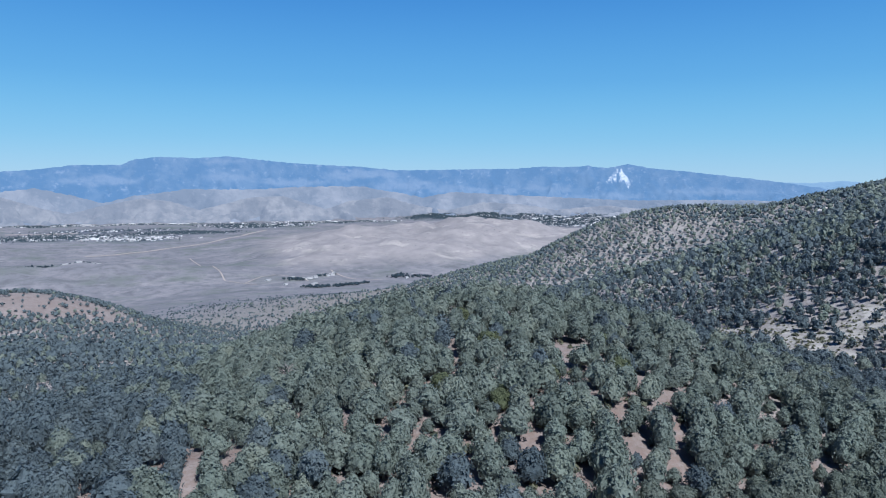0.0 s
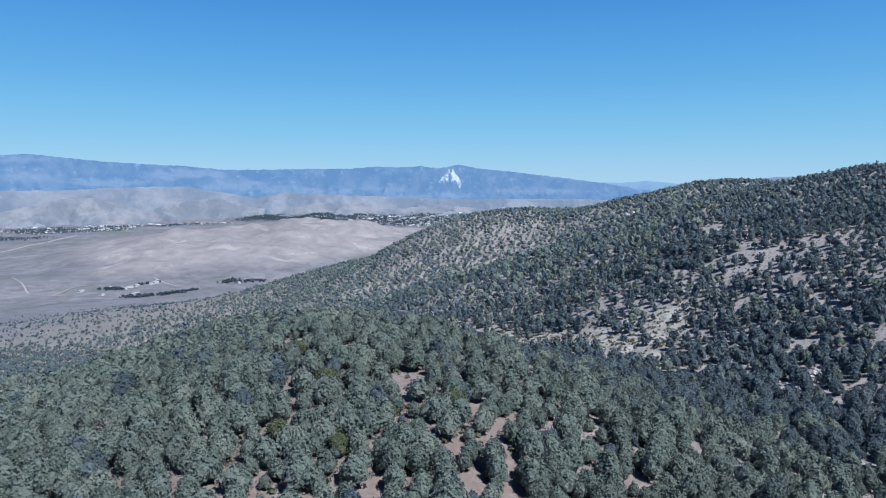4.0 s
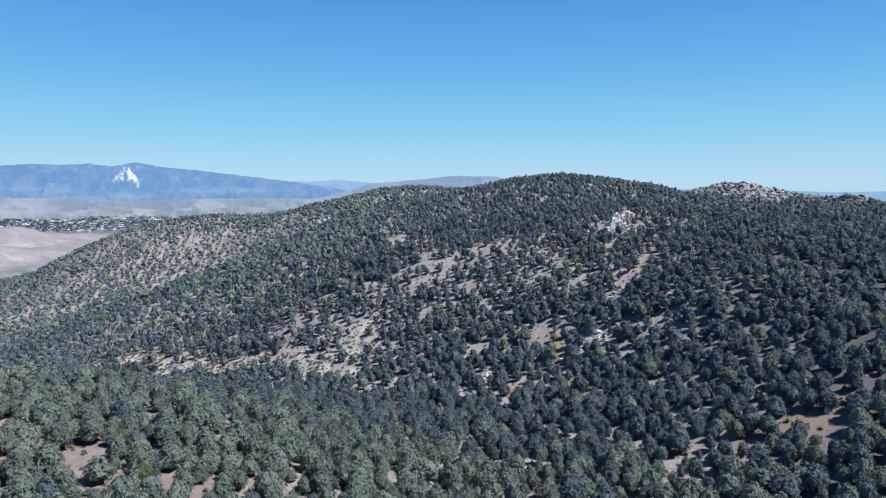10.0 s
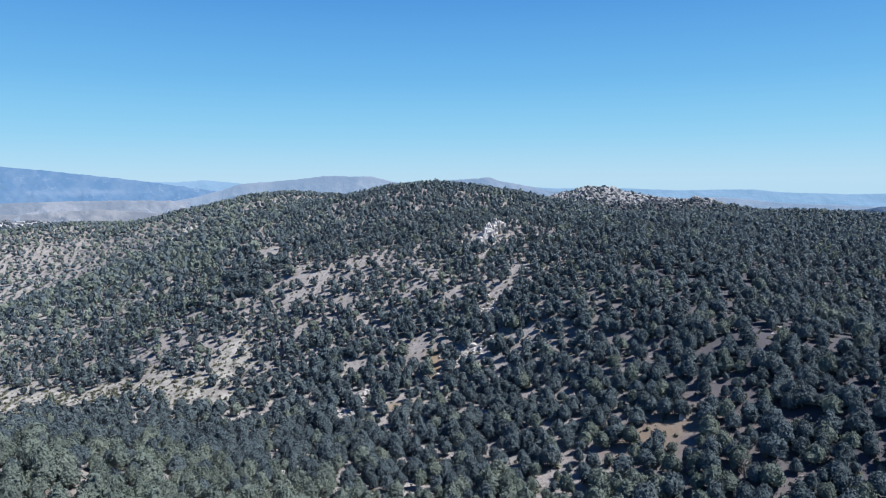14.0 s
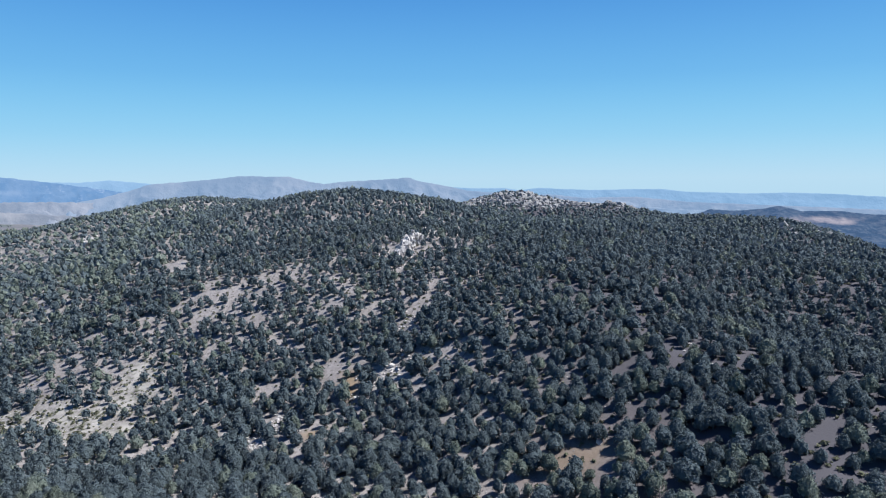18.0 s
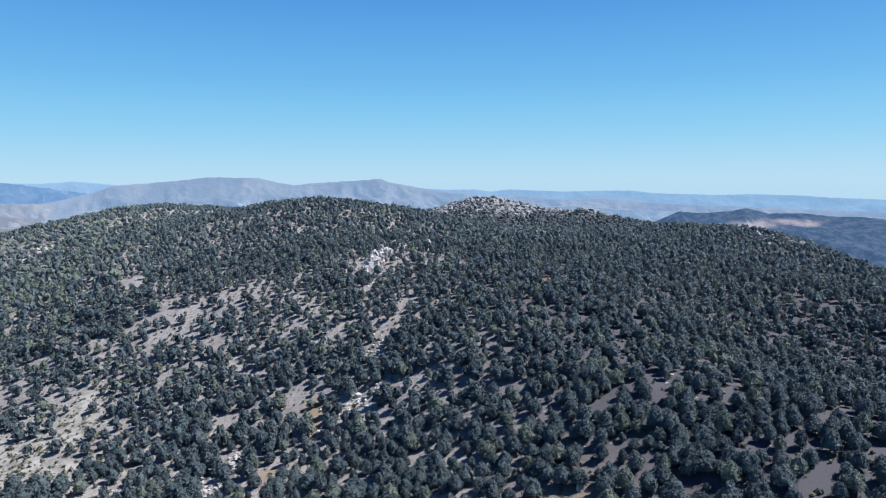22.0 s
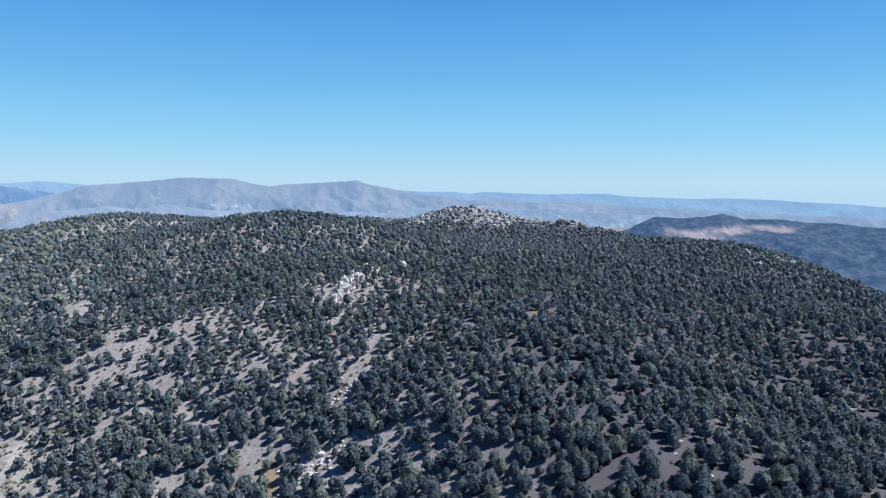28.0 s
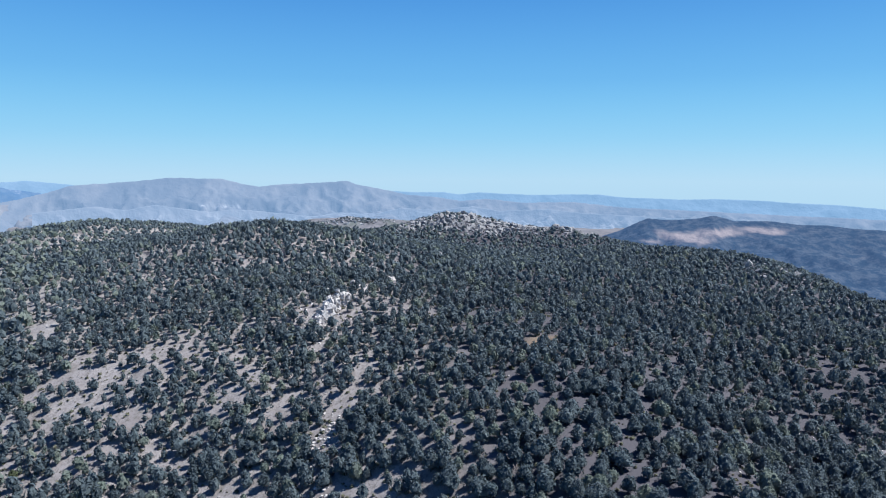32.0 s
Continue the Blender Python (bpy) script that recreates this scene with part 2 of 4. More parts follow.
DRAWS = [  # x, y, spread, rise
    (20, 130, 40, -10.7), (35, 190, 40, -1.9), (0, 190, 45, -18.0),
    (30, 255, 50, -13.3), (70, 120, 40, -0.4), (520, 500, 80, 26.2),
    (600, 600, 90, 0.2), (570, 480, 60, 12.5), (110, 95, 45, 13.9),
    (150, 80, 45, -3.1), (90, 30, 45, 6.9), (240, 95, 50, 13.7),
    (150, -60, 50, 23.5), (634, -44, 38, 14.3), (590, -125, 40, 15.3),
    (520, 425, 70, 0.7), (15, 590, 80, 23.0), (275, 27, 30, 4.6),
]


# ---- land ----
rng = np.random.default_rng(7)
LATTICE = rng.random((256, 256))


def value_noise(x, y):
    xi, yi = np.floor(x).astype(int), np.floor(y).astype(int)
    u, v = x - xi, y - yi
    u, v = u * u * (3 - 2 * u), v * v * (3 - 2 * v)
    a, b = LATTICE[xi & 255, yi & 255], LATTICE[(xi + 1) & 255, yi & 255]
    c, d = LATTICE[xi & 255, (yi + 1) & 255], LATTICE[(xi + 1) & 255, (yi + 1) & 255]
    return (a * (1 - u) + b * u) * (1 - v) + (c * (1 - u) + d * u) * v


def fbm(x, y, octaves=4, gain=0.5):
    total, size = 0.0, 1.0
    for k in range(octaves):
        total = total + size * (value_noise(x * 2 ** k + 17.3 * k, y * 2 ** k - 9.1 * k) - 0.5)
        size *= gain
    return total


def smooth(v, a, b):
    t = np.clip((v - a) / (b - a), 0, 1)
    return t * t * (3 - 2 * t)


def bell(x, y, cx, cy, spread):
    return np.exp(-((x - cx) ** 2 + (y - cy) ** 2) / (2 * spread ** 2))


def polar(az, d):
    return d * math.sin(radians(az)), d * math.cos(radians(az))


def oval(x, y, cx, cy, a, b, turn, wob=None):
    """1 at the middle of an oval of half-widths a and b, 0 at its rim and outside."""
    c, s = math.cos(radians(turn)), math.sin(radians(turn))
    u, v = ((x - cx) * c + (y - cy) * s) / a, (-(x - cx) * s + (y - cy) * c) / b
    if wob is None:
        wob = 0.5 * fbm(x * 0.12, y * 0.12, 2)
    return np.clip(1.8 * (1 - np.sqrt(u * u + v * v) + wob), 0, 1)


# bearing, distance, along, across, rise of the bare valley hills
VALLEY_HILLS = [
    (36.5, 3050, 330, 330, 92), (26.5, 2920, 300, 290, 58), (43.5, 3300, 220, 300, 3), (-2, 2100, 330, 170, 42),
    (9, 2020, 300, 170, 28), (-10, 2300, 300, 250, 40), (18, 2150, 160, 120, 8),
    (25, 2450, 260, 240, 42), (31, 2350, 240, 220, 36), (20.5, 2700, 200, 160, 16), (44, 4250, 1000, 210, 36), (85, 3960, 420, 150, 50), (33, 4300, 500, 200, 20),
    (95, 1500, 300, 300, -25), (104, 1500, 240, 260, -40),
]


def land(x, y):
    x, y = np.asarray(x, float), np.asarray(y, float)
    h = np.full(x.shape, FLOOR)
    for i, row in enumerate(SWELLS):
        for j, rise in enumerate(row):
            h = h + rise * bell(x, y, -500 + 650 * i, -900 + 650 * j, 420)
    for i, row in enumerate(RIDGES):
        for j, rise in enumerate(row):
            h = h + rise * bell(x, y, -250 + 230 * i, -420 + 230 * j, 165)
    for cx, cy, spread, rise in KNOLLS + SPURS + DRAWS:
        h = h + rise * bell(x, y, cx, cy, spread)
    d = np.hypot(x, y)
    h = h + 66 * smooth(d, 2300, 4300)
    for az, dist, along, across, rise in VALLEY_HILLS:
        cx, cy = polar(az, dist)
        c, s = math.cos(radians(az)), math.sin(radians(az))
        u, v = ((x - cx) * c - (y - cy) * s) / along, ((x - cx) * s + (y - cy) * c) / across
        h = h + rise * np.exp(-0.5 * (u * u + v * v)) * (1 + 0.5 * fbm(x / 160, y / 160, 3))
    hill = smooth(h, 20, 130)
    h = h + hill * (4.5 * fbm(x / 70, y / 70, 3) + 1.2 * fbm(x / 14, y / 14, 2))
    far = smooth(d, 1300, 2000)
    gully = np.abs(fbm(x / 240 + 5, y / 240, 4))
    h = h - far * 22 * smooth(h, -5, 60) * (0.25 - np.minimum(gully, 0.25)) * 2
    return h + 3 * far * fbm(x / 120, y / 120, 3)


# quarters of the town: bearing, distance, half-spread in bearing and distance, houses, trees
QUARTERS = [
    (1.5, 4030, 1.8, 30, 110, 90), (2.2, 3470, 3.4, 75, 330, 330), (7.6, 3340, 2.4, 60, 150, 50), (10.8, 3540, 3.2, 50, 130, 240), (16.2, 3850, 3.2, 90, 240, 260),
    (23.0, 3990, 3.6, 30, 170, 150), (7.0, 4020, 4.5, 22, 120, 60), (5.5, 3700, 4.5, 60, 60, 40), (31.5, 4130, 2.6, 60, 30, 420), (36.0, 4090, 3.0, 100, 110, 330),
    (41.5, 3980, 2.8, 160, 240, 360), (45.5, 3980, 2.8, 170, 280, 330), (49.0, 3990, 2.6, 160, 200, 220), (52.5, 4120, 2.0, 50, 50, 80), (85.5, 3900, 2.2, 60, 110, 60), (80.5, 3880, 2.5, 30, 30, 30),
]
# clearings: x, y, half-widths, turn
NEAR_GAPS = [
    (38, 224, 6, 20, -10),
    (39, 232, 3.8, 14.7, -10), (3, 239, 6.3, 8.2, -1), (165, 647, 7, 27.3, -14), (33, 290, 3.9, 10.2, -7), (33, 67, 1.4, 2.8, -26), (70, 77, 2.1, 8.1, -42), (91, 70, 2, 6.3, -52), (16, 68, 1.3, 2, -14),
    (14, 73, 2.9, 2.5, -11), (39, 60, 1.1, 2.5, -33), (45, 57, 1.5, 2.1, -38), (56, 53, 1, 2.6, -47), (27, 67, 1.2, 2, -22), (32, 56, 0.8, 2, -30), (66, 53, 1.3, 2, -51), (73, 53, 1, 2.5, -54),
]
SPUR_GAPS = [
    (42, 50, 0.8, 2.1, -40), (29, 61, 1.1, 2, -25), (71, 107, 3.5, 3.1, -33), (65, 113, 3, 4.8, -30), (86, 89, 1.5, 4.4, -44), (89, 83, 2.3, 2.7, -47), (71, 82, 3.5, 4.4, -41), (65, 71, 2.1, 2.9, -42),
    (88, 68, 2.6, 5, -52), (52, 77, 1.4, 2, -34), (74, 59, 2.3, 2.2, -51), (84, 61, 1.6, 2.1, -54), (100, 61, 2, 4.6, -59), (219, 98, 5.2, 5.7, -66), (264, 86, 7.1, 5.2, -72), (268, 80, 4.8, 4.7, -73),
]
WEST_GAPS = [
    (255, 92, 5.8, 4.2, -70), (229, 73, 2.6, 7.6, -72), (213, 114, 7.3, 5.2, -61), (218, 143, 5.7, 7.3, -56), (219, 163, 7.1, 7.6, -53), (242, 136, 11.7, 4.4, -60), (254, 88, 4.6, 4.7, -71), (265, 101, 4.9, 4.9, -69),
    (244, 95, 3.5, 4.4, -68), (223, 73, 3.1, 5.9, -72), (193, 56, 2.9, 5.4, -73), (199, 43, 5.3, 4.4, -78), (183, 31, 2.7, 7.3, -80), (186, 24, 4.9, 7.6, -82), (206, 21, 2.8, 8.6, -84), (208, 37, 4.6, 3.4, -80),
]
MID_GAPS = [
    (165, 39, 4.6, 4.8, -76), (173, 49, 2.3, 8.9, -74), (164, 52, 2.9, 5.9, -72), (152, 28, 3.1, 3, -79), (180, 72, 3.5, 2.9, -68), (163, 77, 8, 9.4, -64), (222, 32, 3.9, 3.4, -82), (130, -19, 9.8, 3.3, -99),
    (126, -11, 3.5, 3.1, -95), (126, -22, 4.6, 3.1, -100), (131, -34, 3.1, 3.1, -105), (161, -44, 4.3, 5.8, -106), (180, -42, 3.2, 4.3, -103), (197, -51, 2.2, 8.3, -105), (166, -58, 3.8, 5.9, -110), (260, -42, 3.2, 9.2, -99),
]
EAST_GAPS = [
    (137, -25, 2.3, 2, -100), (152, -31, 3.4, 2, -102), (161, -15, 1.6, 4.6, -95), (111, -46, 4.4, 2, -113), (114, -54, 4.5, 2, -116), (112, -36, 3.3, 2, -109), (117, -58, 3, 2, -117), (125, -54, 2.5, 2, -114),
    (147, -42, 2.1, 2.5, -106), (150, -51, 3.5, 2.5, -109), (144, -71, 2.6, 3.2, -117), (234, -14, 2.9, 4.2, -94), (267, 77, 6.3, 7, -71), (252, 105, 6.3, 5.2, -64), (241, 93, 7.8, 3.8, -65), (247, 118, 5.3, 3, -60),
]
UPPER_GAPS = [
    (207, 96, 4.5, 5.5, -60), (234, 77, 5.6, 3.2, -68), (189, 36, 2.3, 5.2, -76), (217, 15, 3.3, 6, -85), (211, 19, 2, 5.4, -83), (247, 27, 3.4, 2.7, -83), (233, 13, 2.7, 2.5, -86), (290, 125, 4.9, 6.3, -64),
    (237, 42, 1.9, 4.9, -78), (191, 13, 1.6, 3, -85), (193, 58, 2.4, 3.1, -69), (218, 84, 7.1, 3.5, -65), (250, -14, 5.5, 5.6, -94), (235, -37, 5.2, 6.6, -101), (230, -12, 2.6, 3.7, -94), (205, -53, 2, 6.1, -108),
]
RIM_GAPS = [
    (189, -44, 2.2, 5, -106), (171, -41, 1.9, 6.4, -107), (154, -44, 2.4, 2, -110), (187, -54, 3.6, 2.1, -110), (191, -63, 1.9, 3.6, -112), (152, -60, 3.6, 4.5, -118), (157, -34, 2.4, 2.5, -106), (219, -107, 4.6, 5.6, -121),
    (233, -112, 4, 5.3, -120), (188, -102, 3.3, 4.1, -124),
]
# thinner stands: x, y, half-widths, turn, share of trees kept
THIN_WEST = [
    (427, 267, 37, 80, -58, 0.42), (457, 365, 36, 70, -51, 0.6), (297, 193, 20, 30, -57, 0.45), (430, 385, 28, 26, -48, 0.7), (295, 286, 34, 90, -46, 0.5), (370, 450, 40, 50, -39, 0.62),
    (254, 203, 22, 32, -51, 0.62), (250, 278, 31, 30, -42, 0.55), (350, 550, 50, 55, -32, 0.65), (306, 495, 44, 120, -32, 0.5), (223, 140, 20, 26, -58, 0.55), (247, 91, 17, 21, -70, 0.56), (215, 110, 14, 20, -62, 0.5),
]
THIN_EAST = [
    (225, 58, 17, 19, -76, 0.66), (199, 24, 10, 20, -83, 0.73), (301, 140, 18, 45, -65, 0.62), (182, -55, 19, 27, -107, 0.78), (150, -42, 13, 13.5, -106, 0.7), (124, -52, 13.5, 9, -113, 0.73),
    (261, -129, 19, 60, -120, 0.73), (217, -113, 14, 15, -122, 0.73), (168, -51, 16, 20, -111, 0.75), (248, 86, 38, 20, -68, 0.62), (224, 22, 16, 17.5, -83, 0.78), (196, 35, 14, 10, -77, 0.73), (353, -187, 24, 90, -121, 0.5),
]
THIN_RIM = [
    (332, -148, 16, 16, -118, 0.6), (344, -177, 15, 22, -121, 0.42), (326, -186, 11, 34, -124, 0.4), (289, -149, 10, 13, -122, 0.5), (276, -119, 7, 11, -118, 0.6), (251, -105, 8, 8, -117, 0.6),
]
MEADOWS = [(190, 120, 13, 42, -12), (198, 102, 11, 16, -60), (192, 158, 12, 34, -8), (205, 200, 10, 30, 0), (213, 104, 8, 12, -60)]


def zones(x, y, h):
    """The kinds of ground: how far each reaches, 0 to 1."""
    d = np.hypot(x, y)
    wob = 0.9 * fbm(x * 0.16, y * 0.16, 3)
    clear, thin, meadow = np.zeros(x.shape), np.ones(x.shape), np.zeros(x.shape)
    for c in NEAR_GAPS + SPUR_GAPS + WEST_GAPS + MID_GAPS + EAST_GAPS + UPPER_GAPS + RIM_GAPS:
        clear = np.maximum(clear, oval(x, y, *c, wob))
    for *c, share in THIN_WEST + THIN_EAST + THIN_RIM:
        thin = np.minimum(thin, 1 - (1 - share) * smooth(oval(x, y, *c, wob), 0, 0.8))
    for c in MEADOWS:
        meadow = np.maximum(meadow, oval(x, y, *c, wob))
    knob = oval(x, y, 12, 560, 80, 72, 20)
    red = np.maximum(smooth(95 - x - 0.25 * y, -40, 20) * smooth(150 - y, 0, 40) * smooth(y, -60, 0), 0.75 * knob)
    red = np.maximum(red, 0.35 * oval(x, y, 127, -20, 18, 30, 0))
    red = np.maximum(red, 0.7 * oval(x, y, 127, -11, 6, 6, 0))
    red = np.maximum(red, 0.8 * bell(x, y, 33, 66, 4))
    ochre = np.maximum(0.8 * oval(x, y, 185, 33, 4, 9, -80), 0.7 * oval(x, y, 165, 39, 6, 5, -76))
    ochre = np.maximum(ochre, np.maximum(0.45 * oval(x, y, 130, -19, 11, 6, -99), 0.6 * oval(x, y, 235, -37, 7, 8, -101)))
    stony = np.maximum(oval(x, y, 186, 24, 7, 10, -82), np.maximum(oval(x, y, 173, 50, 3, 8, -74), oval(x, y, 164, 52, 4, 6, -72)))
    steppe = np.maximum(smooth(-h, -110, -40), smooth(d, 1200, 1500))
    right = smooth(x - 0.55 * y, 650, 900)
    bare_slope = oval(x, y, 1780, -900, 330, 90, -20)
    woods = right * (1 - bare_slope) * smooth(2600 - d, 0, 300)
    # right slope: darker soil with shade put into its colour
    dark = smooth(-y + 0.12 * x, 10, 60) * smooth(x, 60, 120)
    bare_hill = np.maximum(smooth(h, -2, 20) * smooth(np.degrees(np.arctan2(x, y)), 15, 19), smooth(oval(x, y, 1330, 2420, 620, 560, -28, 0.5 * fbm(x / 300, y / 300, 3)), 0, 0.5)) * smooth(d, 1700, 2100) * smooth(3380 - d, 0, 120)
    az = np.degrees(np.arctan2(x, y))
    town = np.zeros(x.shape)
    for q_az, q_d, wa, wd, n_house, n_tree in QUARTERS[:14]:
        town = np.maximum(town, 1.0 * np.exp(-((az - q_az) / wa) ** 2 - ((d - q_d) / (wd * 1.7)) ** 2))
    # pale also covers the open west hillside, raised partly for its haze
    return dict(bare_hill=bare_hill, town=town, dark_shaded_earth=dark, red_earth=red, ochre=ochre, sage=np.maximum(meadow, 0.85 * smooth(-h, -170, -110) * smooth(y, 350, 600)), pale=np.maximum(np.maximum(np.maximum(meadow, stony), np.maximum(oval(x, y, 39, 231, 5, 18, -10), oval(x, y, 3, 238, 8, 9, 0))), 0.65 * smooth(x, 230, 300) * smooth(y, 90, 160) * smooth(900 - y, 0, 200)), thin=thin,
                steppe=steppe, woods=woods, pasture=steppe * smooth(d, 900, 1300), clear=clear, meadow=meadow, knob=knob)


def grid_mesh(name, xs, ys, zs, material, layers=None):
    rows, cols = xs.shape
    me = bpy.data.meshes.new(name)
    me.vertices.add(rows * cols)
    me.vertices.foreach_set("co", np.stack([xs, ys, zs], -1).astype(np.float32).ravel())
    i = (np.arange(rows - 1)[:, None] * cols + np.arange(cols - 1)[None]).ravel()
    faces = np.stack([i, i + 1, i + cols + 1, i + cols], -1).astype(np.int32)
    fill(me, faces)
    me.polygons.foreach_set("use_smooth", np.ones(len(faces), bool))
    for key, value in (layers or {}).items():
        me.attributes.new(key, "FLOAT", "POINT").data.foreach_set("value", value.astype(np.float32).ravel())
    me.materials.append(material)
    me.update()
    return me


def fill(me, faces):
    n, k = faces.shape
    me.loops.add(n * k)
    me.loops.foreach_set("vertex_index", faces.ravel())
    me.polygons.add(n)
    me.polygons.foreach_set("loop_start", np.arange(0, n * k, k, dtype=np.int32))


def solid(name, verts, faces, material):
    me = bpy.data.meshes.new(name)
    me.vertices.add(len(verts))
    me.vertices.foreach_set("co", np.asarray(verts, np.float32).ravel())
    fill(me, np.asarray(faces, np.int32))
    me.materials.append(material)
    me.update()
    me.shade_flat()
    return me


def part(name, me, parent, label=""):
    ob = new(name, me)
    ob.parent = parent
    return tagged(ob, label) if label else ob


bearings = np.radians(np.concatenate([np.arange(-24, 142, 0.34), np.arange(142, 336, 3.5), [336.0]]))[::-1]
reach = np.concatenate([[0.5], 6 * np.exp(np.arange(0, 396) * 0.01699)])
reach = np.minimum(reach, 4950)
gx, gy = reach[:, None] * np.sin(bearings)[None], reach[:, None] * np.cos(bearings)[None]
gz = land(gx, gy)
ZONES = zones(gx, gy, gz)
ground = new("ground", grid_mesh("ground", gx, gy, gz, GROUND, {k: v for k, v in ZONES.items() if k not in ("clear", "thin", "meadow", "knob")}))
tagged(ground, "dry tan and reddish mountain soil falling to a bare valley floor", "ground", kind="structure")


def mountain_range(name, label, crest, base, top, noise_size, material, bare=(), rough=1.0, share=0.55, eye=262, scree=(), fine=0.18):
    """A far range: a slope that climbs from the base distance to a crest whose height follows the bearing."""
    az = np.arange(crest[0][0], crest[-1][0] + 0.01, fine)[::-1]
    s = np.linspace(0, 1.25, 64)
    el = np.interp(az, [c[0] for c in crest], [c[1] for c in crest])
    height = eye + top * np.tan(np.radians(el))
    A, Sg = np.meshgrid(np.radians(az), s)
    d = base + (top - base) * Sg
    x, y = d * np.sin(A), d * np.cos(A)
    foot = land(x, y) - 6
    prof = np.where(Sg < 1, share * Sg + (1 - share) * Sg ** 2, 1 - 1.5 * (Sg - 1))
    gul = np.abs(fbm(x / noise_size, y / noise_size, 5, 0.55))
    z = foot * (1 - prof) + height[None] * prof - rough * 260 * (np.minimum(gul, 0.3)) * np.clip(Sg * (1 - Sg) * 4, 0, 1) * 0.8
    z = z + rough * 5 * fbm(np.degrees(A) * 4, d / 90, 4)
    z = np.maximum(z, foot - 10)
    # open ground as ovals, screes as fans, by bearing and height over the horizon
    deg, lift = np.degrees(A), np.degrees(np.arctan2(z - eye, d))
    mask, fans = np.zeros(x.shape), np.zeros(x.shape)
    for b_az, b_el, wa, we in bare:
        mask = np.maximum(mask, oval(deg * 60, lift * 60, b_az * 60, b_el * 60, wa * 60, we * 60, 0, 0.9 * fbm(deg * 1.1, lift * 3.0, 3)))
    for tip_az, tip_el, left, right, low in scree:
        down = np.clip((tip_el - lift) / (tip_el - low), 0.02, None)
        inside = (deg - tip_az > down * (left - tip_az)) & (deg - tip_az < down * (right - tip_az)) & (down < 1 + 0.6 * fbm(deg * 5, lift, 2)) & (lift < tip_el)
        fans = np.maximum(fans, inside * 1.0)
    ob = new(name, grid_mesh(name, x, y, z, material, {"bare": mask, "scree": fans}))
    return tagged(ob, label, "mountains", kind="structure")


# bluish base colours and emission below hold the haze of distance
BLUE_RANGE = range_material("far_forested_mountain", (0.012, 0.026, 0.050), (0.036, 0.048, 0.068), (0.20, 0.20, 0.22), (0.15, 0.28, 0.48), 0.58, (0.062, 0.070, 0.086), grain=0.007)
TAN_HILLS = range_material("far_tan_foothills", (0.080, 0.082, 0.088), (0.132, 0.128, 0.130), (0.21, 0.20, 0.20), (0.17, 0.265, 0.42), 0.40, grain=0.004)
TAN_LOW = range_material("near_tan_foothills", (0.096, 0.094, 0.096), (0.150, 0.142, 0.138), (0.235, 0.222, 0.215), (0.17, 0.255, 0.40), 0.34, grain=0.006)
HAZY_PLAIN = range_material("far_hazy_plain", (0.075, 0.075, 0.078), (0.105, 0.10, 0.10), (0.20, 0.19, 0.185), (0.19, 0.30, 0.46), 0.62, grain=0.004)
HAZY_RANGE = range_material("far_hazy_mountain", (0.062, 0.062, 0.066), (0.096, 0.090, 0.088), (0.128, 0.120, 0.117), (0.17, 0.29, 0.465), 0.54, grain=0.004)
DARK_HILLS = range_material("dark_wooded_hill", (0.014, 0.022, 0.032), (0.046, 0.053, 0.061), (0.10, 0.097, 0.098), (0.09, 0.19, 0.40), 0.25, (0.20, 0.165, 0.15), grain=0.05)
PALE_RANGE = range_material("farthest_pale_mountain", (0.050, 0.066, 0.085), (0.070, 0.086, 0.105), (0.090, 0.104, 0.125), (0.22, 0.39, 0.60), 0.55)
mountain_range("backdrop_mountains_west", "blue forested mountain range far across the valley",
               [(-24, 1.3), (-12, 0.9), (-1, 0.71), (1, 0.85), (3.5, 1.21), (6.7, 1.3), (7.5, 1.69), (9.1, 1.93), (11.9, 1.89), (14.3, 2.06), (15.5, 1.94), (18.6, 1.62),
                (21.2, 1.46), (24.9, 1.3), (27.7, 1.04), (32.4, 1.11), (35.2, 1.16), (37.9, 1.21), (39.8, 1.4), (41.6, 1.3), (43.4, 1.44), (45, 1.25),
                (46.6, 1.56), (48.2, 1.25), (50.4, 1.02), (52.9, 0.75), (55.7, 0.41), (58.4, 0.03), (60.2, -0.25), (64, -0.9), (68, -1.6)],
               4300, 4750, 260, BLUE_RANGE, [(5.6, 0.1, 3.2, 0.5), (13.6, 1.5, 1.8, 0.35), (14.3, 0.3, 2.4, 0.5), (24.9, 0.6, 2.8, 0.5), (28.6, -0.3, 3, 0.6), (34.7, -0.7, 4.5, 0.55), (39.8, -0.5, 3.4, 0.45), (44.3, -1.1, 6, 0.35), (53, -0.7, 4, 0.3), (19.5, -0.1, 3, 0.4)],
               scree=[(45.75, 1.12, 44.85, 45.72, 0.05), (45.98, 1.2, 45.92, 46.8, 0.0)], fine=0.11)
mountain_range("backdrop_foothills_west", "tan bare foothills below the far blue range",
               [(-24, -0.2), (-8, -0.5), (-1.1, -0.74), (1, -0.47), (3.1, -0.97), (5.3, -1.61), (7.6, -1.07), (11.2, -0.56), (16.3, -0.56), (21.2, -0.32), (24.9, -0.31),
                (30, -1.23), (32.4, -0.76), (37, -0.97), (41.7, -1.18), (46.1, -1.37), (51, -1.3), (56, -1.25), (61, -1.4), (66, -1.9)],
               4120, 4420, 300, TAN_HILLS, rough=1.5)
